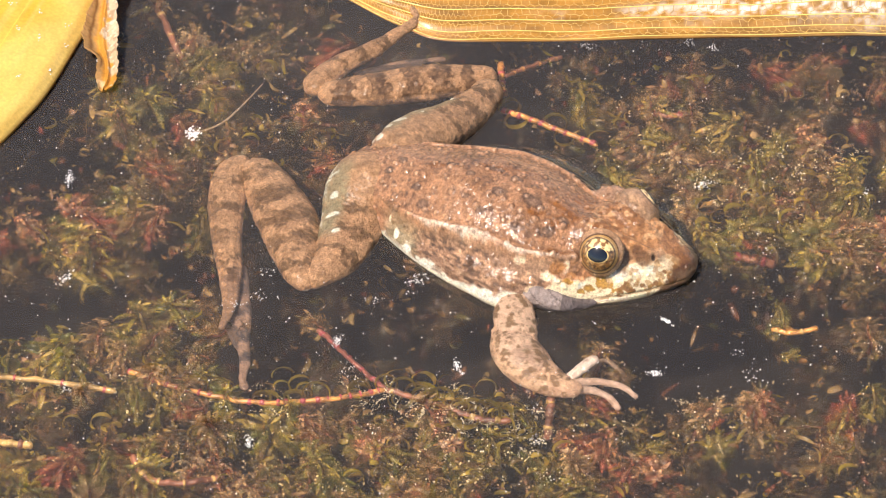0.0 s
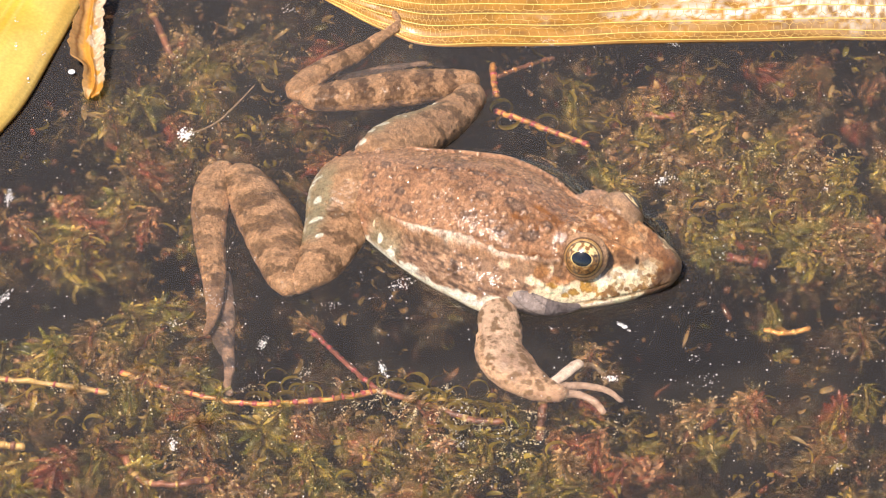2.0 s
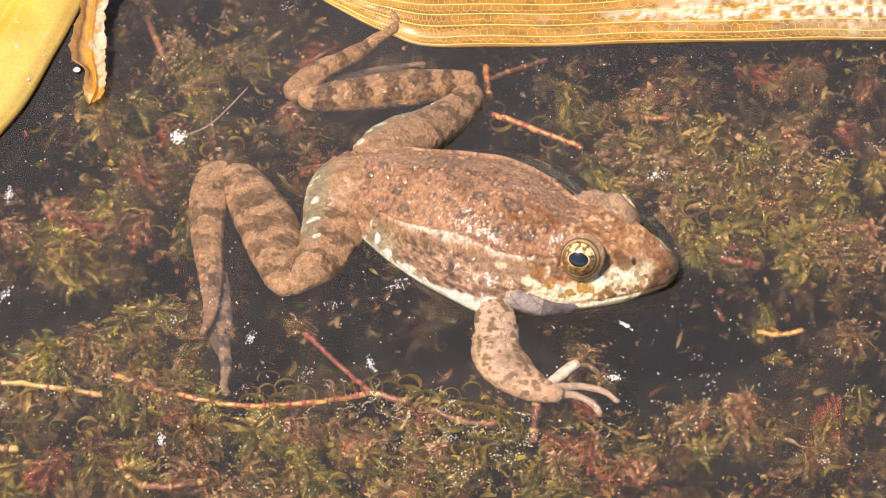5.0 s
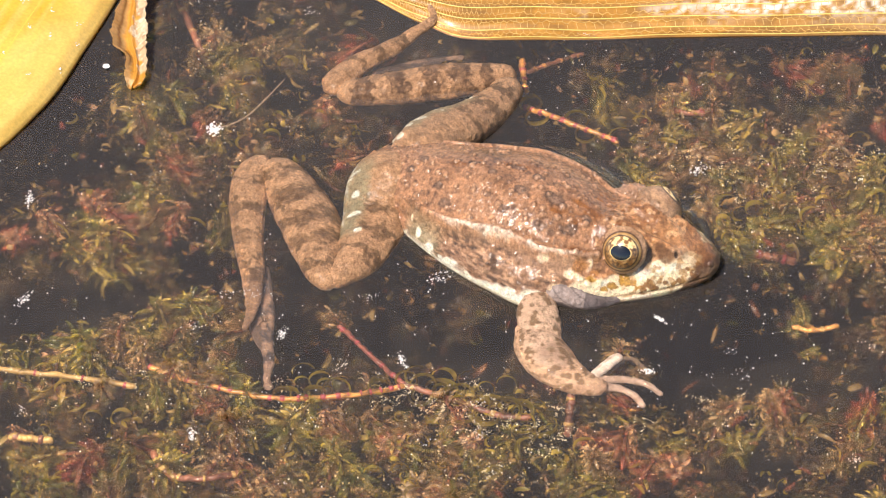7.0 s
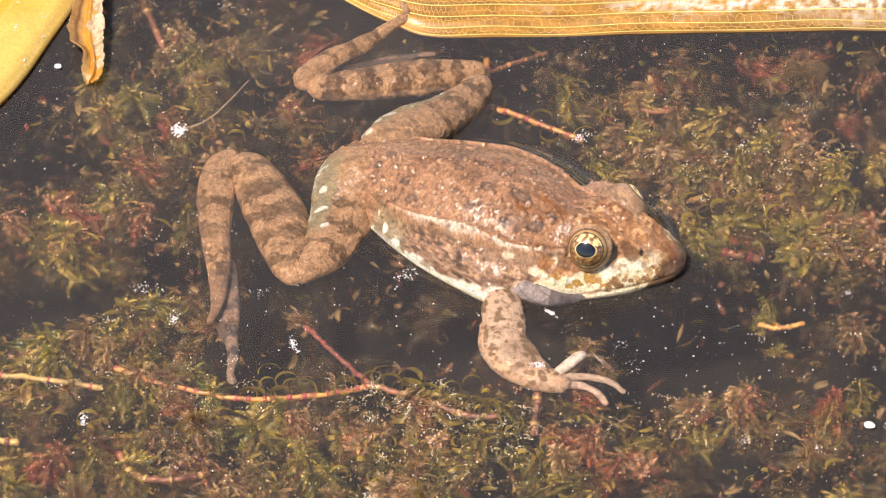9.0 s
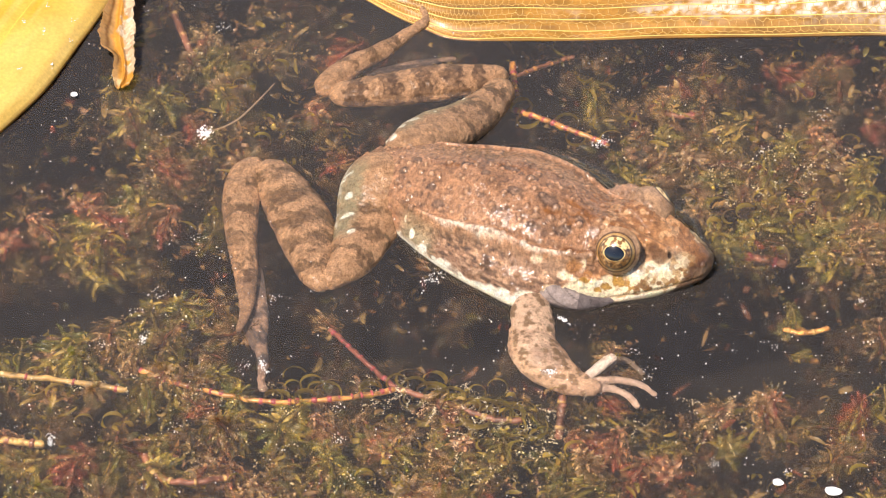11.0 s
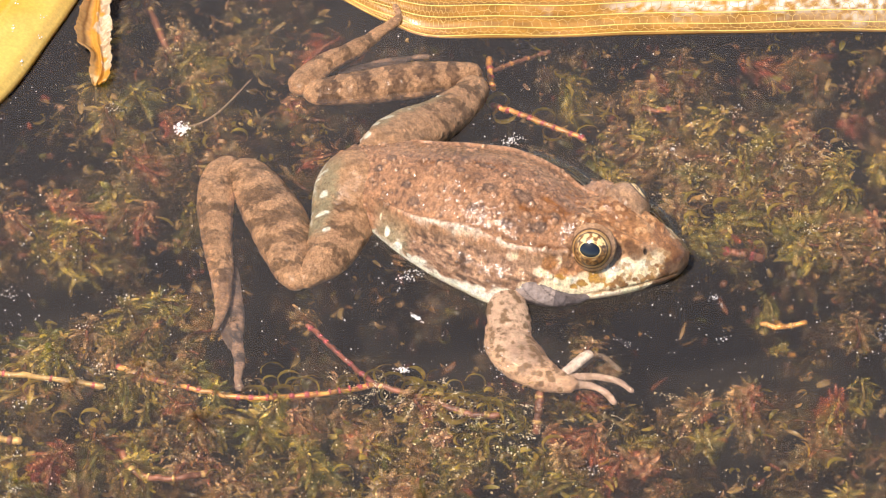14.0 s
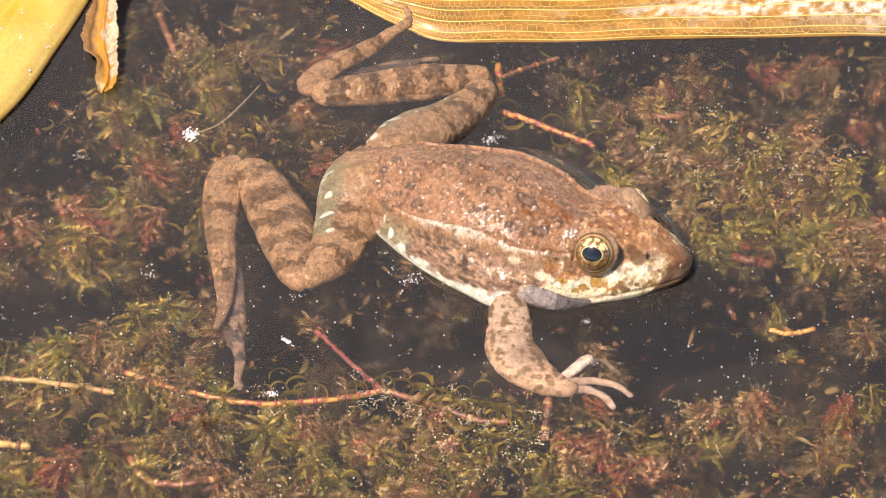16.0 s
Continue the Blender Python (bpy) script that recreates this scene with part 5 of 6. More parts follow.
# patches: centre, half extents, number of shoots, shallowest and deepest tip, share of green, brown, red
PATCHES = [
    ((-74.8, -53.8, -6.0), 26, 24, 20, -2, -9, (7, 3, 3)), ((-53.9, -49.0, -6.0), 22, 24, 16, -2, -9, (6, 5, 2)), ((-78.1, -32.8, -6.0), 22, 8, 8, -2, -8, (8, 2, 0)),
    ((-43.5, -61.7, -6.0), 18, 14, 10, -2, -9, (3, 5, 2)), ((-24.9, -53.8, -6.0), 20, 18, 14, -2, -9, (4, 4, 2)), ((-7.1, -55.4, -6.0), 20, 18, 16, -2, -9, (5, 4, 2)),
    ((7.3, -53.8, -6.0), 18, 16, 14, -2, -8, (6, 4, 2)), ((-15.9, -64.9, -6.0), 40, 8, 10, -2, -9, (4, 4, 2)), ((16.1, -64.9, -6.0), 22, 8, 8, -2, -9, (3, 4, 3)),
    ((33.4, -57.0, -6.0), 14, 18, 12, -4, -11, (4, 4, 4)), ((52.0, -45.9, -7.0), 11, 9, 6, -5, -11, (5, 5, 1)), ((63.2, -45.1, -7.0), 8, 11, 6, -5, -12, (2, 4, 4)),
    ((75.4, -59.5, -7.0), 9, 11, 6, -4, -12, (2, 6, 3)), ((84.7, -50.0, -7.0), 7, 16, 5, -4, -12, (4, 5, 1)), ((59.2, -63.0, -9.0), 12, 6, 2, -7, -14, (4, 4, 1)),
    ((45.7, 43.9, -6.0), 12, 9, 8, -2, -8, (5, 6, 0)), ((57.1, 32.2, -6.0), 14, 12, 10, -2, -10, (4, 6, 2)), ((73.5, 31.3, -6.0), 14, 11, 11, -2, -9, (6, 5, 1)), ((40.6, 32.2, -6.0), 10, 8, 6, -3, -9, (3, 6, 0)),
    ((65.8, 15.5, -6.0), 22, 12, 12, -2, -10, (6, 5, 1)), ((81.3, 23.4, -6.0), 16, 14, 12, -3, -10, (5, 5, 2)), ((86.2, 5.9, -6.0), 10, 12, 9, -3, -9, (2, 7, 1)), ((61.9, 6.6, -7.0), 26, 8, 10, -4, -10, (7, 3, 0)),
    ((-58.4, 73.9, -8.0), 24, 18, 14, -6, -14, (4, 4, 3)), ((-59.9, 49.8, -8.0), 20, 18, 12, -5, -13, (4, 4, 3)), ((-40.0, 60.9, -8.0), 16, 22, 12, -6, -14, (2, 4, 4)), ((-52.1, 30.0, -8.0), 14, 14, 9, -5, -13, (3, 3, 4)),
    ((-66.7, 15.1, -8.0), 20, 10, 10, -5, -13, (2, 4, 3)), ((-79.3, 32.8, -12.0), 22, 20, 6, -9, -17, (3, 5, 1)), ((-85.1, 10.3, -10.0), 14, 16, 6, -8, -16, (4, 4, 1)), ((-31.2, 39.7, -9.0), 12, 14, 8, -6, -14, (3, 4, 2)),
    ((25.9, 63.7, -12.0), 24, 12, 5, -12, -20, (4, 4, 2)), ((56.0, 65.5, -12.0), 44, 12, 8, -14, -22, (5, 3, 3)), ((84.7, 63.6, -12.0), 16, 18, 6, -13, -21, (3, 3, 4)),
    ((-56.1, -19.5, -6.0), 12, 9, 6, -3, -9, (6, 4, 0)), ((-68.3, -25.4, -6.0), 18, 6, 6, -3, -9, (4, 5, 0)), ((36.9, -27.2, -12.0), 6, 6, 2, -10, -18, (3, 5, 1)),
]
rng = np.random.default_rng(23)
for centre, rx, ry, count, shallow, deep, share in PATCHES:
    for _ in range(max(2, round(count * (0.5 if centre[1] > 25 and centre[0] < -25 else 0.8)))):
        a, r = rng.uniform(0, 2 * math.pi), math.sqrt(rng.uniform(0, 1))
        x, y = centre[0] + math.cos(a) * r * rx, centre[1] + math.sin(a) * r * ry
        if clear_water(x, y):
            continue
        kind = rng.choice(3, p=np.array(share) / sum(share))
        k = int((rng.integers(0, 3), 3 + rng.integers(0, 3), 6 + rng.integers(0, 2))[kind])
        sprig(k, x, y, rng.uniform(deep, shallow), rng.uniform(0, 360), rng.normal(0, 26), rng.uniform(0.55, 1.1))


# shoots that show singly: place of the tip, kind, turn, lean, size
for tip, kind, turn, lean, size in (
        ((68.8, -15.5, -5.0), 1, 40, 10, 0.45), ((70.6, -25.5, -5.0), 1, 150, -10, 0.4), ((66.8, -18.7, -6.0), 0, 90, 10, 0.4), ((-58.8, -35.7, -2.0), 3, 15, 5, 0.7), ((-52.0, -38.0, -2.0), 5, 100, 0, 0.6), ((-43.5, -40.3, -2.0), 0, 60, 10, 0.6), ((-60.8, -41.9, -2.0), 1, 10, 5, 0.7),
        ((-31.7, -44.5, -2.0), 0, 200, -10, 0.6), ((-70.9, -40.3, -2.0), 3, 300, 8, 0.6), ((-27.2, -14.8, -5.0), 4, 20, 12, 0.7), ((-58.2, -18.5, -4.0), 1, 200, -20, 0.85), ((-59.9, -23.5, -5.0), 3, 80, 15, 0.8), ((-49.0, -27.5, -4.0), 4, 10, -15, 0.75), ((-70.5, -26.7, -4.0), 3, 140, 20, 0.9),
        ((-64.1, -30.8, -4.0), 5, 250, -10, 0.9), ((-45.4, -34.1, -4.0), 0, 320, 15, 0.7), ((51.1, -44.2, -4.0), 3, 30, 10, 0.8), ((63.3, -41.4, -4.0), 6, 60, -10, 0.8), ((32.2, -56.7, -4.0), 6, 200, 10, 0.9),
        ((45.1, 47.1, -4.0), 3, 120, -10, 0.7), ((57.3, 7.0, -5.0), 1, 75, 12, 0.9), ((87.2, 5.2, -5.0), 4, 15, -12, 0.9), ((31.2, -28.2, -8.0), 3, 100, 0, 0.8), ((35.7, -29.8, -8.0), 5, 10, 10, 0.7),
        ((-69.0, 14.8, -5.0), 6, 300, 15, 0.8), ((-56.8, 30.5, -6.0), 7, 45, -15, 0.8), ((85.6, -23.5, -5.0), 3, 160, 10, 0.8), ((-40.1, -63.8, -4.0), 7, 20, -10, 0.9), ((-76.7, -59.8, -4.0), 6, 130, 10, 1.0)):
    sprig(kind, tip[0], tip[1], tip[2], turn, lean, size)


def weed_carpet(name, label, count, shallow, deep, seed, material, size, patches=None):
    """A tangle of small shoots that nobody could count, as one mesh."""
    rng = np.random.default_rng(seed)
    low = [sprig_meshes(seed * 10 + k, length=13.0, whorls=9, per=6, leaf_len=4.6, leaf_w=0.8, curl=2.6, bend=0.9, seg=4)[1] for k in range(4)]
    low = [(np.asarray(v), np.asarray(f), c) for v, f, c in low]
    vs, fs, tones, n = [], [], [], 0
    for _ in range(count):
        v, f, tone = low[rng.integers(0, 4)]
        a, l, sc = rng.uniform(0, 6.28), rng.normal(0, 0.5), rng.uniform(0.6, 1.1) * size
        rot = np.array(Euler((l, rng.normal(0, 0.4), a)).to_matrix())
        x, y = rng.uniform(-135, 125), rng.uniform(-100, 125)
        if not patches and x > 20 and -75 < y < 2 and rng.random() < 0.45:
            continue                                                              # open water beside the frog's head
        if patches:
            c, rx, ry, *_ = patches[rng.choice(len(patches), p=np.array([q[3] for q in patches]) / sum(q[3] for q in patches))]
            b, q = rng.uniform(0, 6.28), math.sqrt(rng.uniform(0, 1.4))
            x, y = c[0] + math.cos(b) * q * rx, c[1] + math.sin(b) * q * ry
        if clear_water(x, y, 1.15):
            continue
        p = v @ rot.T * sc + np.array([x, y, rng.uniform(deep, shallow) - 11 * sc])
        vs.append(p)
        fs.append(f + n)
        tones.append(tone)
        n += len(p)
    ob = part(name, (np.vstack(vs), np.vstack(fs), np.vstack(tones)), material, None, label, (0, 0, 0), True, "stuff")
    return tagged(ob, "", "water plants")


weed_carpet("weed_bed", "tangled water weeds deep in the pond, darkened for depth", 620, -20, -44, 5, DEEP_WEED, 1.35)
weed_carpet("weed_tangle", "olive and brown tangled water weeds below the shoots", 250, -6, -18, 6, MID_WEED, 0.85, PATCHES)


def weed_scraps(name, count, shallow, deep, seed, material, label, patches=None):
    """Loose leaves and torn bits of weed hanging in the water."""
    rng = np.random.default_rng(seed)
    vs, fs, tones, n = [], [], [], 0
    for _ in range(count):
        a, e = rng.uniform(0, 6.28), rng.normal(0, 0.5)
        out = np.array([math.cos(a) * math.cos(e), math.sin(a) * math.cos(e), math.sin(e)])
        up = np.cross(out, rng.normal(0, 1, 3))
        up /= np.linalg.norm(up)
        at = np.array([rng.uniform(-130, 120), rng.uniform(-95, 105), shallow - (shallow - deep) * rng.random() ** 0.8])
        if patches:
            c, rx, ry, *_ = patches[rng.integers(0, len(patches))]
            b, q = rng.uniform(0, 6.28), math.sqrt(rng.random())
            at[:2] = c[0] + math.cos(b) * q * rx, c[1] + math.sin(b) * q * ry
        if clear_water(at[0], at[1]) and (patches or rng.random() < 0.85):
            continue
        v, f, tone = strap_leaf_strip(at, out, up, rng.uniform(1.5, 5.5), rng.uniform(0.5, 1.5), rng.uniform(0.5, 5.0), 7)
        vs.append(v)
        fs.append(f + n)
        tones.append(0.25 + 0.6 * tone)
        n += len(v)
    ob = part(name, (np.vstack(vs), np.vstack(fs), np.vstack(tones)), material, None, label, (0, 0, 0), True, "stuff")
    return tagged(ob, "", "plant debris")


weed_scraps("weed_scraps", 3600, -3.5, -22, 64, SCRAP_WEED, "loose olive, red and tan bits of weed hanging in murky water")
weed_scraps("leaf_scraps", 280, -2.5, -9, 65, CURL_GREEN, "small curled yellow-green leaf bits among the weeds", PATCHES)
weed_scraps("red_scraps", 600, -4.0, -13, 66, RED_WEED, "small reddish leaf bits among the weeds", PATCHES)


def sediment(count):
    """Tiny pale crumbs and gas bubbles caught on the weeds under the surface."""
    rng = np.random.default_rng(91)
    out = []
    for centre, rx, ry, n, shallow, deep, _ in PATCHES:
        for _ in range(int(count * n / 300)):
            a, q = rng.uniform(0, 6.28), math.sqrt(rng.uniform(0, 1))
            v, f = ball((0, 0, 0), rng.uniform(0.05, 0.06 + 0.26 * rng.random() ** 2, 3) * (1, 2.2, 0.5), rng.normal(0, 1, 3), 4, 6)
            out.append((v + np.array([centre[0] + math.cos(a) * q * rx, centre[1] + math.sin(a) * q * ry, rng.uniform(shallow - 5, shallow + 1.5)]), f))
    ob = part("sediment_crumbs", joined(out), CRUMB, None, "tiny pale crumbs and bubbles caught on pondweed", (0, 0, 0), True, "stuff")
    return tagged(ob, "", "debris")


sediment(2800)


# ---- single curled leaves that catch the light ----
def curled_leaf(tip, radius, turn, arc, width, seed, tan=False):
    """A strap leaf rolled into an open ring that stands half upright; tip is the middle of the ring."""
    rng = np.random.default_rng(seed)
    base = np.asarray(tip, float)
    up = np.array([0.0, 0.72, 0.69])
    side = np.array([0.0, -0.69, 0.72]) + rng.normal(0, 0.32, 3)
    side /= np.linalg.norm(side)
    n = 22
    a = np.linspace(turn, turn + arc, n)
    rad = radius * np.linspace(1.15, 0.8, n)
    mid = base + np.outer(np.cos(a) * rad, (1, 0, 0)) + np.outer(np.sin(a) * rad, up)
    half = width * 0.5 * np.clip(np.minimum(np.linspace(0.5, 3, n), np.linspace(4.5, 0.1, n)), 0, 1)
    inward = base - mid
    inward /= np.linalg.norm(inward, axis=1)[:, None]
    v = np.stack([mid - side * half[:, None], mid + inward * 0.16, mid + side * half[:, None]], 1).reshape(-1, 3)
    th = thing("curled_leaf", tip, "limp tan decaying pondweed leaf under the surface" if tan else "yellow-green rolled pondweed leaf under the surface", "leaf", "rolled pondweed leaves")
    part("blade", (v, grid_faces(n, 3, False), np.repeat(np.linspace(0.2, 1, n), 3)[:, None].repeat(3, 1)), CURL_TAN if tan else CURL_GREEN, th, "", tip)
    return th


rng = np.random.default_rng(77)
for tip in ((-32.1, -36.0, -3.0), (-24.4, -39.3, -3.0), (-28.5, -38.0, -4.0), (-9.2, -37.0, -3.0), (-4.4, -37.3, -3.0), (4.3, -40.3, -3.0), (10.2, -47.4, -3.0), (13.5, -45.8, -3.0), (23.7, -57.3, -3.0), (-17.8, -64.6, -3.5), (-9.3, -55.1, -4.0),
            (-1.6, -53.3, -3.0), (17.3, -52.5, -3.0), (30.9, 40.6, -3.0), (37.0, 40.6, -3.0), (32.5, 36.2, -4.0), (54.1, 15.7, -4.0), (63.5, 19.2, -3.5), (72.6, 33.7, -3.5), (76.9, 30.5, -4.0), (61.5, 27.3, -4.0), (71.3, 11.5, -4.0), (81.9, 36.2, -4.0),
            (-40.5, 36.2, -4.0), (-58.9, 50.3, -5.0), (-55.1, 49.6, -5.0), (-45.5, 55.1, -5.0), (-37.6, 61.3, -6.0), (-78.8, -40.9, -3.5), (-48.2, -51.9, -4.0), (-65.8, -56.7, -4.0), (79.0, -63.0, -4.0), (49.4, -56.7, -4.0)):
    curled_leaf(tip, rng.uniform(1.6, 2.6), rng.uniform(-0.6, 1.2), rng.uniform(2.4, 4.2), rng.uniform(1.1, 1.8), int(rng.integers(1, 9999)))
# and the tangle of them below the frog's arm and beside its head
for centre, rx, ry, count in (((7.3, -50.9, -3.0), 19, 15, 34), ((-25.1, -39.6, -3.0), 14, 4, 8), ((72.2, 29.1, -4.0), 14, 9, 18), ((61.0, 13.2, -4.0), 18, 9, 18), ((81.2, 23.8, -4.0), 10, 8, 10), ((-2.6, -65.2, -3.0), 16, 5, 8), ((-75.2, -44.5, -3.0), 16, 10, 8), ((-54.0, 52.1, -6.0), 14, 18, 8)):
    for _ in range(count):
        tip = (centre[0] + rng.normal(0, 0.55) * rx, centre[1] + rng.normal(0, 0.55) * ry, centre[2] - rng.uniform(0, 2))
        tan = rng.random() < 0.4
        curled_leaf(tip, rng.uniform(1.0, 2.2), rng.uniform(-1.0, 1.6), rng.uniform(1.4, 2.6) if tan else rng.uniform(2.2, 4.0), rng.uniform(1.6, 2.8) if tan else rng.uniform(1.0, 1.9), int(rng.integers(1, 9999)), tan)


def glint_strings():
    """Strings of tiny bright grains just under the surface, added as sun glints on the weeds."""
    rng = np.random.default_rng(5)
    out = []
    for (cx, cy, cz), rx, ry, strings in (((-9.4, -43.1, -1.4), 9, 4, 16), ((-1.6, -47.9, -1.4), 9, 5, 18), ((2.9, -55.1, -1.4), 14, 12, 30), ((16.7, -56.7, -1.4), 6, 8, 16), ((16.2, -48.7, -1.4), 9, 4, 12), ((-13.9, -39.8, -1.4), 8, 3, 5), ((-33.9, -45.5, -1.4), 14, 4, 7),
                                           ((-81.0, -39.0, -1.4), 16, 8, 8), ((-59.7, -40.7, -1.4), 20, 8, 6), ((37.4, -48.7, -1.4), 12, 8, 6), ((49.5, -51.9, -1.4), 18, 14, 8), ((76.8, 29.1, -1.4), 10, 8, 15), ((54.4, 25.5, -1.4), 14, 12, 10), ((63.4, 16.7, -1.4), 14, 8, 10), ((-57.8, 61.8, -1.4), 20, 20, 4)):
        for _ in range(strings):
            p, a = np.array([cx + rng.normal(0, 0.5) * rx, cy + rng.normal(0, 0.5) * ry, cz]), rng.uniform(0, 6.28)
            for _ in range(rng.integers(6, 18)):
                a += rng.normal(0, 0.5)
                p = p + np.array([math.cos(a), math.sin(a), 0]) * rng.uniform(0.10, 0.45)
                v, f = ball((0, 0, 0), rng.uniform(0.03, 0.11) * rng.uniform(0.6, 2.0, 3), rng.normal(0, 1, 3), 4, 6)
                out.append((v + p + rng.normal(0, 0.15, 3) * (1, 1, 2), f))
    ob = part("glint_strings", joined(out), GLINT, None, "strings of tiny bright grains that stand for glints on pondweed", (0, 0, 0), True, "stuff")
    return tagged(ob, "", "bubbles")


glint_strings()


# ---- trailing stems ----
def trailing_stem(name, label, pts, mat, radius, nodes, node_mat, curls=0, curl_mat=None, seed=1, size=8.0):
    base = pts[0]
    th = thing(name, base, label, "water plant")
    rng = np.random.default_rng(seed + len(pts))
    fine = spline(np.array(pts), 24) + rng.normal(0, 0.12, (24, 3))
    rows = np.hstack([fine, (radius * rng.uniform(0.78, 1.12, 24))[:, None].repeat(2, 1)])
    part("stem", tube(rows, 90, 10)[:2], mat, th, "", base)
    c = spline(np.array(pts), 400)
    tan = np.gradient(c, axis=0)
    tan /= np.linalg.norm(tan, axis=1)[:, None]
    for k in range(nodes):
        i = int((k + 0.5 + rng.uniform(-0.25, 0.25)) / nodes * 399)
        big, half = radius * rng.uniform(1.08, 1.4), radius * rng.uniform(0.4, 1.1)
        v, f, _, _ = tube([(*(c[i] - tan[i] * half), radius * 1.04, radius * 1.04), (*c[i], big, big), (*(c[i] + tan[i] * half), radius * 1.04, radius * 1.04)], 7, 10, (0.1, 0.1))
        part("node", (v, f), node_mat, th, "", base)
    rng = np.random.default_rng(seed)
    for k in range(curls):
        i = int((k + rng.uniform(0.2, 0.8)) / curls * 399)
        u = np.cross(tan[i], (0, 0, 1))
        u /= np.linalg.norm(u)
        for _ in range(2):
            b = rng.choice((rng.uniform(2.6, 3.5), rng.uniform(2.6, 3.5), rng.uniform(-0.5, 0.4)))
            out = u * math.cos(b) + np.cross(u, tan[i]) * math.sin(b)
            upd = tan[i] * rng.choice((-1, 1))
            part("leaf", strap_leaf_strip(c[i] + out * radius * 0.5, out, upd, size * 1.6 * rng.uniform(0.7, 1.2), 1.7, 5.2 * rng.uniform(0.8, 1.2), 12), curl_mat, th, "", base)
    return th


trailing_stem("trailing_pondweed", "pale yellow broken stem with red joints under water", [(-101.7, -32.8, -3.0), (-90.3, -35.4, -3.0), (-76.7, -37.5, -3.0), (-64.7, -40.3, -3.0)], STEM_YELLOW, 0.70, 5, NODE_RED)
trailing_stem("trailing_pondweed", "orange banded trailing stem with curled green leaves", [(-62.9, -32.8, -5.0), (-54.3, -37.3, -4.5), (-46.4, -40.3, -4.0), (-37.3, -43.2, -3.2), (-27.3, -43.0, -2.8), (-18.3, -41.5, -2.8), (-11.4, -39.6, -3.0)], STEM_ORANGE, 0.66, 22, NODE_RED, 5, CURL_GREEN, 3)
trailing_stem("trailing_pondweed", "reddish stem end with curled green leaves", [(-11.4, -39.7, -2.8), (-4.9, -42.2, -3.0), (1.8, -45.5, -3.0), (7.3, -48.0, -3.0), (13.5, -48.5, -3.0)], STEM_RED, 0.75, 5, STEM_YELLOW, 12, CURL_GREEN, 5)
trailing_stem("trailing_pondweed", "red side shoot rising to the trailing stem", [(-11.2, -39.9, -3.0), (-16.2, -33.2, -3.8), (-21.2, -26.2, -4.4), (-25.2, -20.8, -5.0)], STEM_CRIMSON, 0.52, 7, NODE_RED)
trailing_stem("trailing_pondweed", "red and orange stem lying beside the frog", [(12.5, 48.2, -7.0), (15.4, 45.6, -5.5), (20.8, 42.2, -4.6), (26.6, 38.4, -4.4), (32.4, 35.0, -4.0)], STEM_ORANGE, 0.66, 9, NODE_RED, 2, CURL_GREEN, 8)
trailing_stem("trailing_pondweed", "orange-red stem rising behind the frog's knee", [(12.2, 64.4, -8.0), (12.4, 59.5, -6.4), (12.6, 55.0, -5.4), (13.0, 51.2, -5.0)], STEM_ORANGE, 0.62, 4, NODE_RED)
trailing_stem("trailing_pondweed", "dull red stem sloping away behind the frog's knee", [(13.2, 58.8, -6.6), (17.0, 62.0, -7.5), (21.6, 65.2, -9.0), (25.4, 67.6, -10.0)], STEM_RED, 0.5, 4, STEM_ORANGE)
trailing_stem("trailing_pondweed", "dull red stem deep among weeds", [(-63.8, 93.3, -14.0), (-59.7, 81.2, -13.0), (-56.2, 70.7, -13.0), (-54.1, 65.1, -14.0)], STEM_RED, 0.7, 5, STEM_YELLOW)
trailing_stem("trailing_pondweed", "dull red stem among brown weeds", [(-61.1, -57.0, -5.0), (-57.6, -63.3, -5.0), (-51.1, -65.5, -4.0), (-43.2, -63.3, -5.0)], STEM_RED, 0.75, 5, STEM_YELLOW)
trailing_stem("trailing_pondweed", "short yellow broken stem under water", [(66.0, -21.2, -4.0), (69.8, -22.5, -4.0), (75.5, -21.0, -4.0)], STEM_ORANGE, 0.6, 2, STEM_YELLOW)
trailing_stem("trailing_pondweed", "short yellow leaf stalk in dark water", [(69.0, -16.0, -11.0), (70.0, -18.4, -9.0), (71.4, -21.2, -6.0)], STEM_ORANGE, 0.55, 1, STEM_ORANGE)
trailing_stem("trailing_pondweed", "short orange stem stub in dark water", [(69.6, -25.2, -10.0), (71.0, -25.8, -11.0), (72.8, -25.6, -12.0)], STEM_ORANGE, 0.65, 1, STEM_YELLOW)
trailing_stem("trailing_pondweed", "dull red stem under curled weeds", [(43.4, 46.6, -6.0), (48.1, 45.6, -6.0), (52.3, 46.6, -6.0)], STEM_RED, 0.8, 2, NODE_RED)
trailing_stem("trailing_pondweed", "deep red stem in murky water", [(52.9, 8.2, -14.0), (61.0, 6.8, -14.0), (68.4, 5.1, -15.0)], STEM_RED, 1.0, 3, NODE_RED)
trailing_stem("trailing_pondweed", "short orange stem piece under weeds", [(-89.2, -53.5, -4.0), (-84.7, -54.4, -4.0), (-80.3, -55.1, -4.0)], STEM_YELLOW, 0.9, 2, STEM_RED)
trailing_stem("trailing_pondweed", "orange rising stem stub by the frog's fingers", [(21.4, -39.3, -6.0), (21.0, -44.5, -8.0), (20.6, -48.3, -12.0)], STEM_RED, 0.8, 2, STEM_YELLOW)

root = thing("root_thread", (-52.2, 36.7, -1.0), "thin brown root thread with a white tuft at its end", "root")
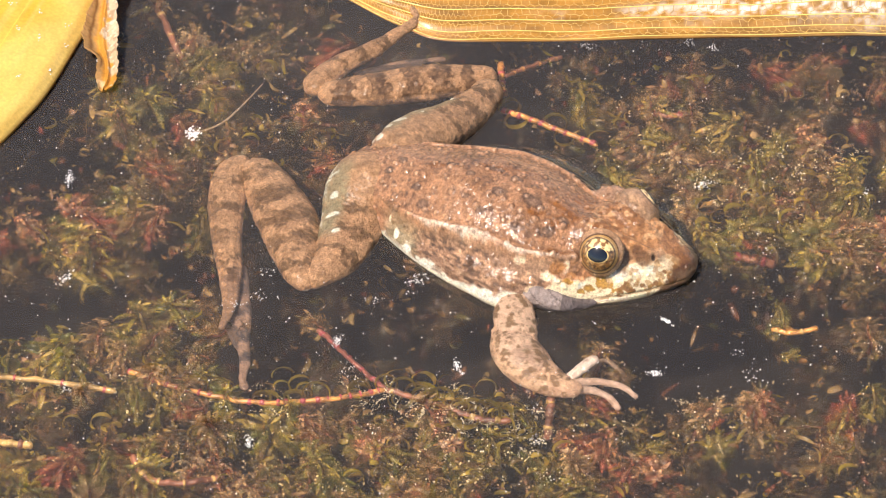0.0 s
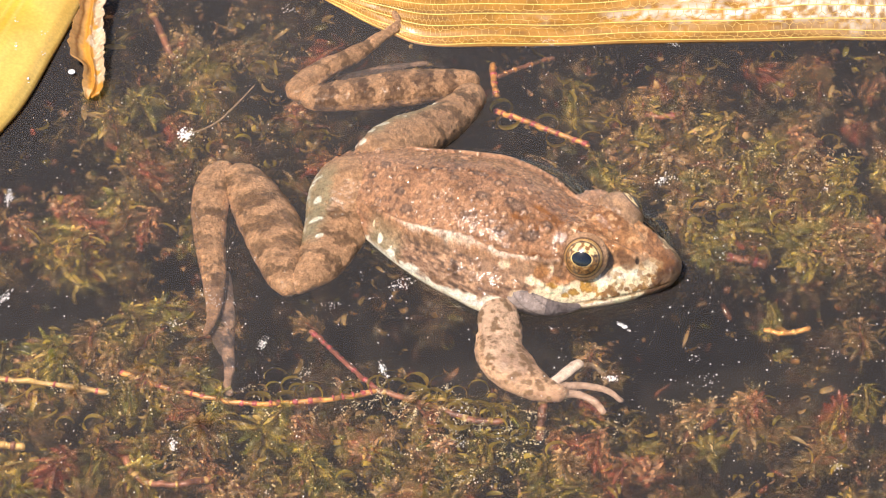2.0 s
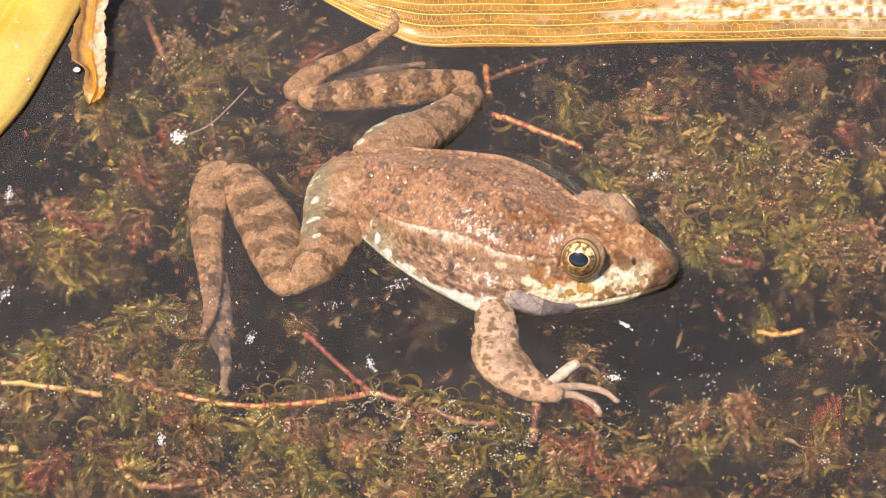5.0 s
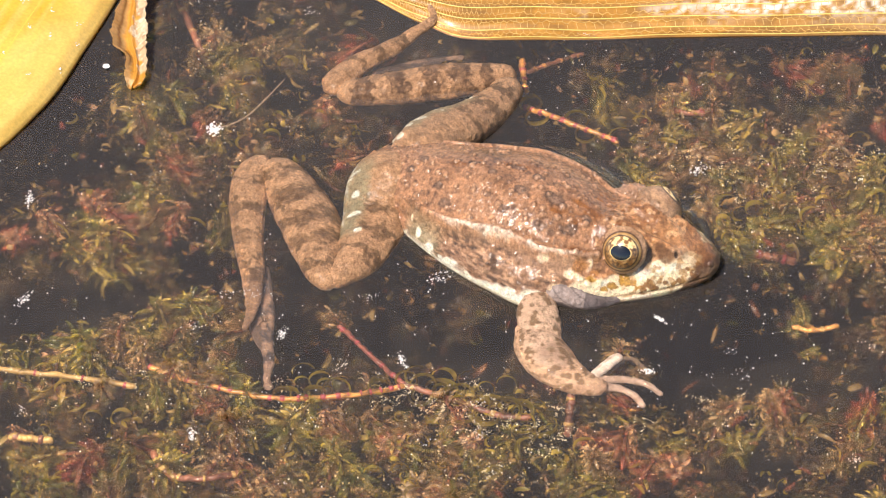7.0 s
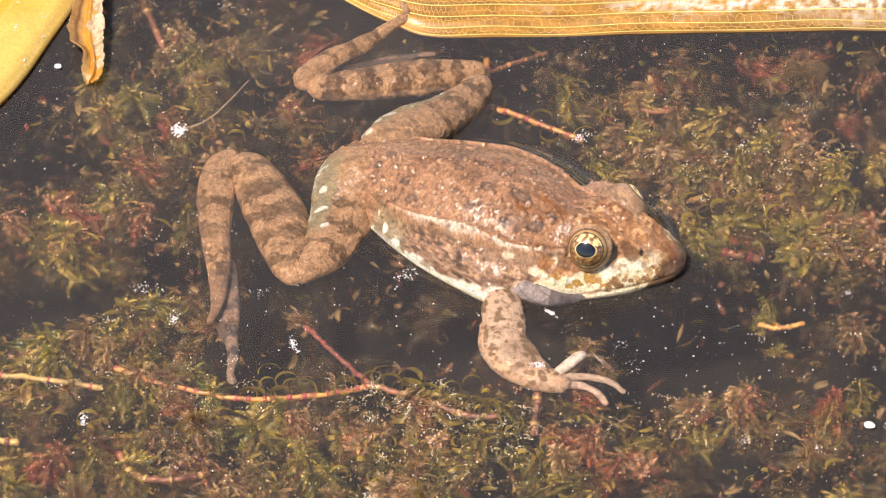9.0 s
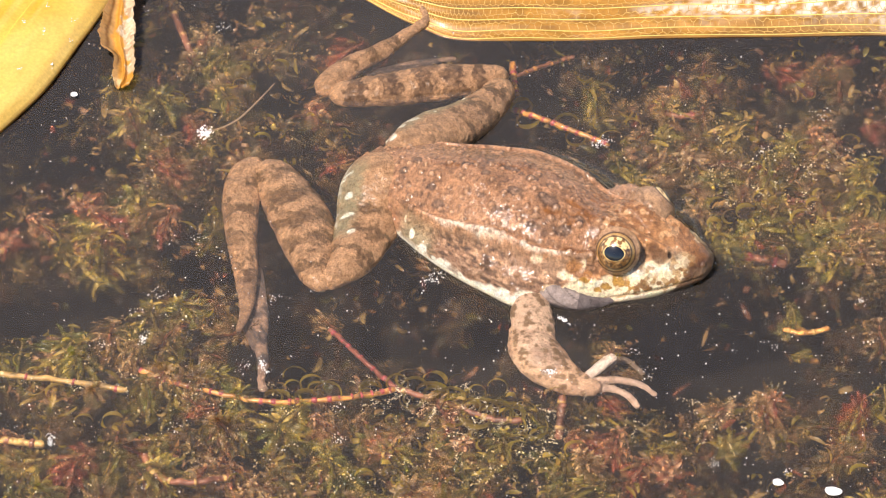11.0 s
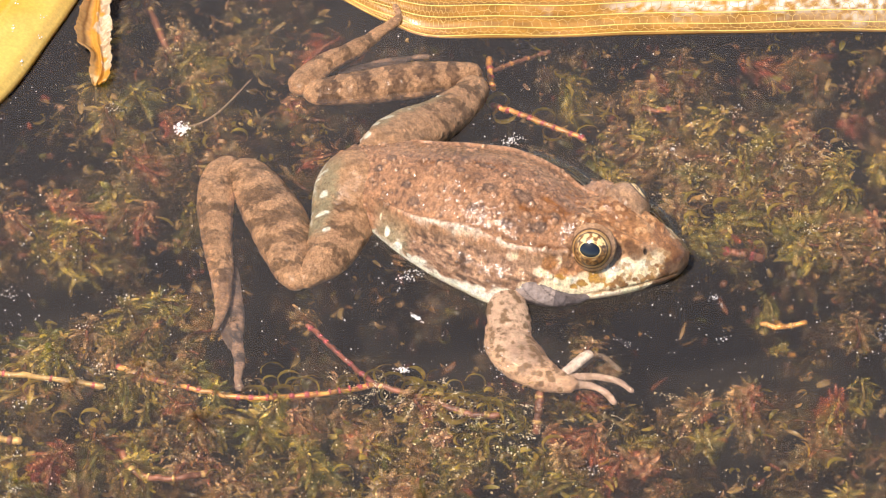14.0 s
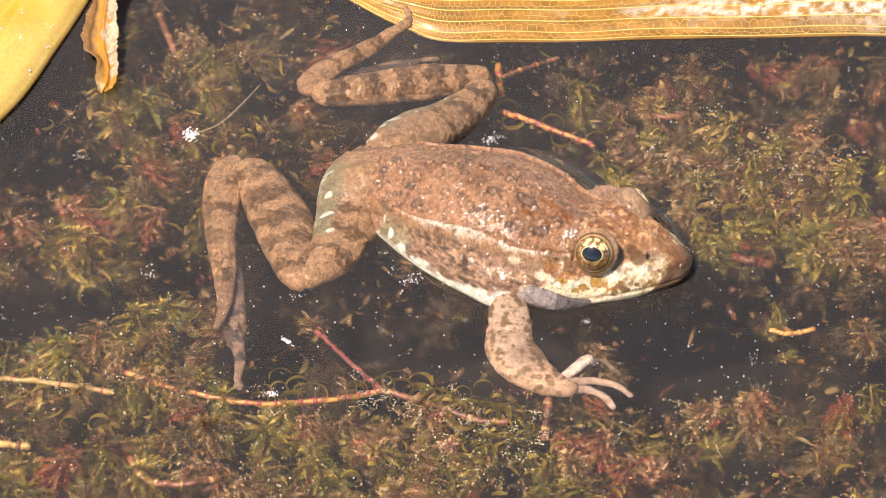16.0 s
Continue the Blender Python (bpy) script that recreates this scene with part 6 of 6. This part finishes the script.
part("thread", tube(np.array([(*(-52.2, 36.7, -1.0), 0.24, 0.24), (*(-48.6, 38.4, -1.5), 0.22, 0.22), (*(-45.2, 41.6, -2.0), 0.24, 0.24), (*(-41.6, 47.3, -2.5), 0.2, 0.2), (*(-37.8, 54.1, -3.0), 0.12, 0.12)]), 40, 8)[:2], ROOT, root, "", (-52.2, 36.7, -1.0))
rng = np.random.default_rng(3)
ROOT_RNG = rng


# ---- what drifts on the surface ----
def fleck(rng, x, y, size):
    """A tiny irregular flake lying on the water."""
    n = rng.integers(5, 8)
    a = np.linspace(0, 2 * np.pi, n, endpoint=False) + rng.uniform(-0.3, 0.3, n)
    r = size * rng.uniform(0.45, 1.0, n)
    lo = np.stack([x + np.cos(a) * r, y + np.sin(a) * r * 1.2, np.full(n, 0.02)], 1)
    hi = lo * np.array([1, 1, 0]) * 1.0 + np.array([0, 0, 0.12 + 0.3 * size * rng.uniform(0, 1)])
    hi[:, :2] = (hi[:, :2] - (x, y)) * 0.7 + (x, y)
    v = np.vstack([lo, hi])
    f = [tuple(range(n, 2 * n))] + [(i, (i + 1) % n, n + (i + 1) % n, n + i) for i in range(n)]
    return v, f


def joined_polys(pieces):
    vs, fs, n = [], [], 0
    for v, f in pieces:
        vs.append(v)
        fs += [tuple(i + n for i in p) for p in f]
        n += len(v)
    return np.vstack(vs), fs


def raft(x0, x1, y0, y1, count, clusters, seed):
    rng = np.random.default_rng(seed)
    out = []
    for _ in range(count):
        out.append(fleck(rng, rng.uniform(x0, x1), rng.uniform(y0, y1), 0.05 + 0.16 * rng.random() ** 3))
    for _ in range(clusters):
        cx, cy, sp = rng.uniform(x0, x1), rng.uniform(y0, y1), rng.uniform(0.5, 1.3)
        for _ in range(rng.integers(8, 26)):
            out.append(fleck(rng, cx + rng.normal(0, sp), cy + rng.normal(0, sp), rng.uniform(0.05, 0.16)))
    base = ((x0 + x1) / 2, (y0 + y1) / 2, 0)
    th = thing("pollen_flecks", base, "scattered white pollen flecks drifting on the water", "debris", "", "stuff")
    part("flecks", joined_polys(out), FLAKE, th, "", base, False, "stuff")
    return th, base


tuft = []
for _ in range(170):
    c = np.array((-52.0, 35.8, -0.0)) + ROOT_RNG.normal(0, 0.68, 3) * np.array((1, 1.15, 1))
    tuft.append(fleck(ROOT_RNG, c[0], c[1], 0.05 + 0.3 * ROOT_RNG.random() ** 2))
part("tuft", joined_polys(tuft), FLAKE, root, "white fluffy tuft", (-52.2, 36.7, -1.0), False)
RAFTS = [raft(-110, -20, -60, 95, 520, 9, 1), raft(-60, 230, -95, -38, 760, 20, 2), raft(18, 190, 8, 95, 760, 14, 3), raft(-40, 170, -38, 8, 640, 14, 4)]


def shed_skin(centre, size, seed, label):
    """A small tangle of whitish flakes."""
    rng = np.random.default_rng(seed)
    th = thing("white_flake", centre, label, "debris", "white flakes drifting on the water")
    out = []
    turn = rng.uniform(0, math.pi)
    for _ in range(75):
        a, b = rng.normal(0, 0.62) * size, rng.normal(0, 0.26) * size
        out.append(fleck(rng, centre[0] + a * math.cos(turn) - b * math.sin(turn), centre[1] + 1.2 * (a * math.sin(turn) + b * math.cos(turn)), 0.04 + 0.2 * rng.random() ** 2))
    part("flake", joined_polys(out), FLAKE, th, "", centre, False)
    return th


FLAKES = [
    (shed_skin((-76.8, 21.7, 0.0), 1.7, 1, "ragged white flake drifting on the water"), (-76.8, 21.7, 0.0), 0),
    (shed_skin((-76.3, -8.7, 0.0), 1.7, 2, "ragged white flake drifting on the water"), (-76.3, -8.7, 0.0), 0),
    (shed_skin((53.2, 19.6, 0.0), 2.6, 3, "lacy white scum patch drifting on the water"), (53.2, 19.6, 0.0), 2),
    (shed_skin((42.1, -37.0, 0.0), 1.3, 4, "ragged white flake drifting on the water"), (42.1, -37.0, 0.0), 3),
    (shed_skin((44.9, -21.7, 0.0), 1.0, 5, "ragged white flake drifting on the water"), (44.9, -21.7, 0.0), 3),
    (shed_skin((-38.0, -56.5, 0.0), 1.5, 6, "ragged white flake drifting on the water"), (-38.0, -56.5, 0.0), 1),
    (shed_skin((2.9, -35.0, 0.0), 1.5, 7, "ragged white flake drifting on the water"), (2.9, -35.0, 0.0), 1),
    (shed_skin((-21.1, -27.3, 0.0), 1.6, 8, "ragged white flake drifting on the water"), (-21.1, -27.3, 0.0), 1),
]
def petal(centre, size, seed):
    """A small cupped white petal."""
    th = thing("white_petal", centre, "small white petal drifting on the water", "petal", "white petals on the water")
    rng = np.random.default_rng(seed)
    a = np.linspace(0, 2 * np.pi, 28, endpoint=False)
    rings = []
    for q in (0.05, 0.4, 0.75, 1.0):
        rr = size * q * (1 + 0.18 * np.cos(a * 2 + seed) + rng.uniform(-0.05, 0.05, 28))
        rings.append(np.stack([centre[0] + rr * 1.3 * np.cos(a), centre[1] + rr * np.sin(a), np.full(28, 0.15 + 0.7 * q ** 2)], 1))
    for q in (1.0, 0.6, 0.05):
        rr = size * q
        rings.append(np.stack([centre[0] + rr * 1.3 * np.cos(a) * 0.97, centre[1] + rr * 0.97 * np.sin(a), np.full(28, 0.02 + 0.6 * q ** 2)], 1))
    part("blade", (np.vstack(rings), grid_faces(7, 28)), FLAKE, th, "", centre)
    return th


PETALS = [(petal((108.4, -49.6, 0.0), 1.2, 1), (108.4, -49.6, 0.0)), (petal((97.8, -47.2, 0.0), 0.85, 2), (97.8, -47.2, 0.0))]
PETAL_WAY = [(0, *(108.4, -49.6, 0.0)[:2]), (8.2, *(101.5, -53.6, 0.0)[:2]), (10.3, *(83.6, -64.9, 0.0)[:2]), (10.7, *(78.9, -68.1, 0.0)[:2]), (11.1, *(71.5, -71.8, -0.0)[:2]), (12, *(55.1, -79.6, 0.0)[:2]), (16, *(-9.0, -105.3, 0.0)[:2])]
small_petal = petal((-72.3, 58.6, 0.0), 0.62, 3)
froth = shed_skin((-5.2, -9.5, 0.0), 3.2, 12, "white froth clinging to the frog's flank")


# ---- what moves ----
FROG_DRIFT = [
    (0, 0.00, 0.00, 0.00),
    (0.5, 0.03, -0.06, -0.04),
    (1, -1.26, 0.08, -0.33),
    (1.5, -0.46, -0.50, -0.02),
    (2, -1.72, -1.07, 0.33),
    (2.5, -1.73, -0.16, 0.20),
    (3, -1.82, -0.87, -0.42),
    (3.5, -2.24, -0.59, -0.00),
    (6, -0.11, -0.63, 0.09),
    (6.5, -0.04, -0.77, 0.82),
    (7, 0.23, -0.46, 0.85),
    (7.5, 0.03, 0.62, 0.22),
    (8, 0.59, 0.07, -0.19),
    (10.5, 0.36, 0.75, -0.42),
    (11, 0.74, 0.18, 0.99),
    (11.5, 1.06, -0.74, 1.98),
    (12, 0.39, -0.66, 0.86),
    (12.5, 0.60, 0.16, 0.25),
    (13, 0.34, 0.16, 0.07),
    (13.5, 1.47, -0.43, 0.60),
    (14, 0.38, -0.49, 1.27),
    (14.5, -0.52, 0.65, -0.15),
    (15, 0.32, 0.19, 0.39),
    (15.5, -0.99, 0.34, 0.35),
    (16, -0.62, 0.43, 0.16),
]
LEAF_DRIFT = [
    (0, 0.00, -0.00),
    (0.5, -0.18, -0.77),
    (1, -1.58, -0.51),
    (1.5, 0.34, -0.79),
    (2, -1.06, -2.09),
    (2.5, -0.88, -1.58),
    (3, 1.06, -2.37),
    (3.5, -0.01, -2.90),
    (5.8, 0.96, -2.45),
    (6, 0.53, -1.84),
    (6.5, 1.58, -1.56),
    (7, 1.57, -0.79),
    (7.5, 0.87, 0.53),
    (8, 1.76, 1.06),
    (8.2, 1.09, 1.25),
    (10.3, -0.37, 1.06),
    (10.5, 0.52, 0.81),
    (11, 0.95, 0.41),
    (11.5, 0.70, -0.38),
    (12, 0.08, 1.19),
    (12.5, -0.90, 1.32),
    (13, -1.07, 2.51),
    (13.5, 1.40, 2.13),
    (14, 1.04, 0.27),
    (14.5, -0.36, 1.32),
    (15, 0.07, 0.54),
    (15.5, -0.36, 0.41),
    (16, 0.52, -0.24),
]
LILY_DRIFT = [
    (0, 0.00, -0.00, 0.00),
    (0.5, -0.69, -0.10, 0.40),
    (1, -1.73, 0.08, 0.80),
    (1.5, -1.90, -1.36, 1.20),
    (2, -3.10, -2.76, 1.60),
    (2.5, -2.56, -2.35, 2.00),
    (3, -2.20, -4.02, 2.40),
    (3.5, -2.01, -3.07, 2.80),
    (6, -1.37, -1.85, 0.08),
    (6.5, -1.84, -1.46, -0.47),
    (7, -2.14, -0.81, -1.01),
    (7.5, -2.24, 1.43, -1.56),
    (8, -3.07, 2.10, -2.10),
    (8.2, -2.14, 3.10, -2.19),
    (10.3, -1.99, 2.47, -3.19),
    (10.5, -2.34, 1.46, -3.29),
    (11, -1.55, 2.69, -3.52),
    (11.5, -0.93, 2.75, -3.76),
    (12, -2.27, 2.80, -4.00),
    (12.5, -2.87, 2.61, -3.74),
    (13, -2.52, 2.67, -3.48),
    (13.5, -2.33, 3.01, -3.21),
    (14, -3.03, 2.41, -2.95),
    (14.5, -2.85, 2.09, -2.69),
    (15, -2.40, 1.23, -2.42),
    (15.5, -2.85, 1.56, -2.16),
    (16, -3.37, 0.85, -1.90),
]
SMALL_PETAL_DRIFT = [
    (0, 0.00, -0.00),
    (0.5, -1.37, -1.05),
    (1, -2.50, -0.51),
    (1.5, -2.73, -1.63),
    (2, -4.16, -3.35),
    (2.5, -3.40, -2.14),
    (3, -2.27, -2.14),
    (3.5, -1.91, -1.46),
    (6, -1.63, -3.26),
    (6.5, -2.78, -3.95),
    (7, -3.08, -3.47),
    (7.5, -3.58, -1.32),
    (8, -4.26, -0.69),
    (10.5, -7.20, -9.68),
    (11, -7.43, -11.44),
    (12, -11.40, -17.06),
    (16, -33.40, -31.06),
]
BLADE_DRIFT = [
    (0, 0.00, -0.00),
    (0.5, 0.36, -0.26),
    (1, -0.70, -0.26),
    (1.5, -0.36, -0.27),
    (2, -1.57, -1.32),
    (2.5, -0.52, -0.26),
    (3, -0.34, -0.02),
    (3.5, -1.23, -0.53),
    (6, -0.00, -0.79),
    (6.5, -0.00, -0.51),
    (7, 0.34, -0.53),
    (7.5, 0.53, 0.26),
    (8, 0.36, 0.26),
    (10.3, 1.04, -0.26),
    (10.5, 1.58, 0.28),
    (11, 0.62, 0.14),
    (11.5, -0.17, 0.14),
    (12, 0.26, -0.39),
    (12.5, 0.87, 0.02),
    (13, 0.70, -0.39),
    (13.5, 1.06, 0.02),
    (14, -0.17, -0.53),
    (14.5, 0.70, -0.26),
    (15, 0.97, -0.27),
    (15.5, -0.18, -0.65),
    (16, 0.88, 0.02),
]
WEST_DRIFT = [
    (0, 0.00, -0.00),
    (0.5, -2.28, -2.37),
    (1, -5.10, -2.09),
    (1.5, -6.51, -3.17),
    (2, -10.54, -5.52),
    (2.5, -11.95, -5.52),
    (3, -11.25, -4.22),
    (3.5, -11.25, -3.43),
    (6, -8.08, -5.27),
    (6.5, -10.01, -7.10),
    (7, -12.13, -7.91),
    (7.5, -14.59, -6.31),
    (8, -18.46, -6.31),
    (8.2, -19.64, -5.59),
    (10.3, -26.53, -7.31),
    (10.5, -27.22, -9.41),
    (11, -28.37, -12.16),
    (11.5, -30.22, -17.17),
    (12, -33.46, -20.58),
    (12.5, -37.60, -26.49),
    (13, -40.77, -31.61),
    (13.5, -43.39, -35.94),
    (16, -53.91, -53.27),
]
SOUTH_DRIFT = [
    (0, 0.00, -0.00),
    (0.5, -1.94, -1.05),
    (1, -5.45, 0.27),
    (1.5, -8.45, 0.50),
    (2, -13.36, -0.53),
    (2.5, -16.18, 0.77),
    (3, -17.76, 1.82),
    (3.5, -18.46, 1.82),
    (6, -12.31, 1.05),
    (6.5, -13.53, 0.26),
    (7, -15.13, 0.77),
    (7.5, -18.46, 2.88),
    (8, -23.91, 3.93),
    (8.2, -26.32, 5.44),
    (10.3, -33.21, 3.72),
    (10.5, -35.13, 2.94),
    (11, -41.02, 0.19),
    (11.5, -47.61, -2.20),
    (12, -55.44, -3.49),
    (12.5, -65.90, -6.26),
    (13, -77.86, -9.27),
    (16, -135.28, -23.73),
]
EAST_DRIFT = [
    (0, 0.00, -0.00),
    (0.5, -0.71, 0.27),
    (1, -3.34, 1.60),
    (1.5, -4.41, 2.62),
    (2, -6.51, 1.58),
    (2.5, -8.09, 3.95),
    (3, -9.32, 4.98),
    (3.5, -10.21, 4.98),
    (6, -4.57, 2.90),
    (6.5, -4.75, 3.16),
    (7, -5.11, 3.67),
    (7.5, -7.92, 6.57),
    (8, -13.55, 9.99),
    (8.2, -16.83, 12.28),
    (10.3, -23.72, 14.00),
    (10.5, -23.01, 14.01),
    (11, -23.27, 13.07),
    (11.5, -24.23, 12.03),
    (12, -26.44, 12.02),
    (12.5, -28.81, 11.63),
    (13, -31.44, 11.23),
    (13.5, -34.96, 12.95),
    (14, -36.90, 12.15),
    (14.5, -38.13, 12.42),
    (15, -39.97, 13.46),
    (15.5, -42.34, 14.38),
    (16, -42.87, 14.53),
]
MID_DRIFT = [
    (0, 0.00, -0.00),
    (0.5, -0.71, 0.00),
    (1, -3.17, 0.27),
    (1.5, -3.87, -0.29),
    (2, -7.21, -1.32),
    (2.5, -8.78, -0.81),
    (3, -7.55, -1.34),
    (3.5, -8.79, -0.81),
    (6, -3.51, -0.53),
    (6.5, -4.21, -0.53),
    (7, -5.45, -0.27),
    (7.5, -8.97, 0.51),
    (8, -13.72, 0.51),
    (8.2, -16.13, 1.24),
    (11, -23.02, 0.38),
    (11.5, -20.29, -1.73),
    (12, -21.26, -1.72),
    (12.5, -22.58, -0.81),
    (13, -30.66, -0.15),
    (13.5, -39.27, 1.05),
    (14, -47.88, -0.55),
    (16, -75.44, -5.65),
]


def drifting(base, rows):
    return [(r[0], pose((base[0] + r[1]) * MM, (base[1] + r[2]) * MM, base[2] * MM, 0, 0, r[3] if len(r) > 3 else 0)) for r in rows]


def motions():
    walk(frog, drifting(FROG_BASE, FROG_DRIFT))
    walk(froth, drifting((-5.2, -9.5, 0.0), FROG_DRIFT))
    walk(lily, drifting(LEAF_BASE, LILY_DRIFT))
    walk(wither, drifting(WITHER_BASE, LEAF_DRIFT))
    walk(strap, drifting(BLADE_BASE, BLADE_DRIFT))
    x0, y0 = PETAL_WAY[0][1:]
    for th, base in PETALS:
        walk(th, drifting(base, [(t, x - x0, y - y0) for t, x, y in PETAL_WAY]))
    walk(small_petal, drifting((-72.3, 58.6, 0.0), SMALL_PETAL_DRIFT))
    tides = (WEST_DRIFT, SOUTH_DRIFT, EAST_DRIFT, MID_DRIFT)
    for (th, base), rows in zip(RAFTS, tides):
        walk(th, drifting(base, rows))
    for th, base, k in FLAKES:
        walk(th, drifting(base, tides[k]))


motions()
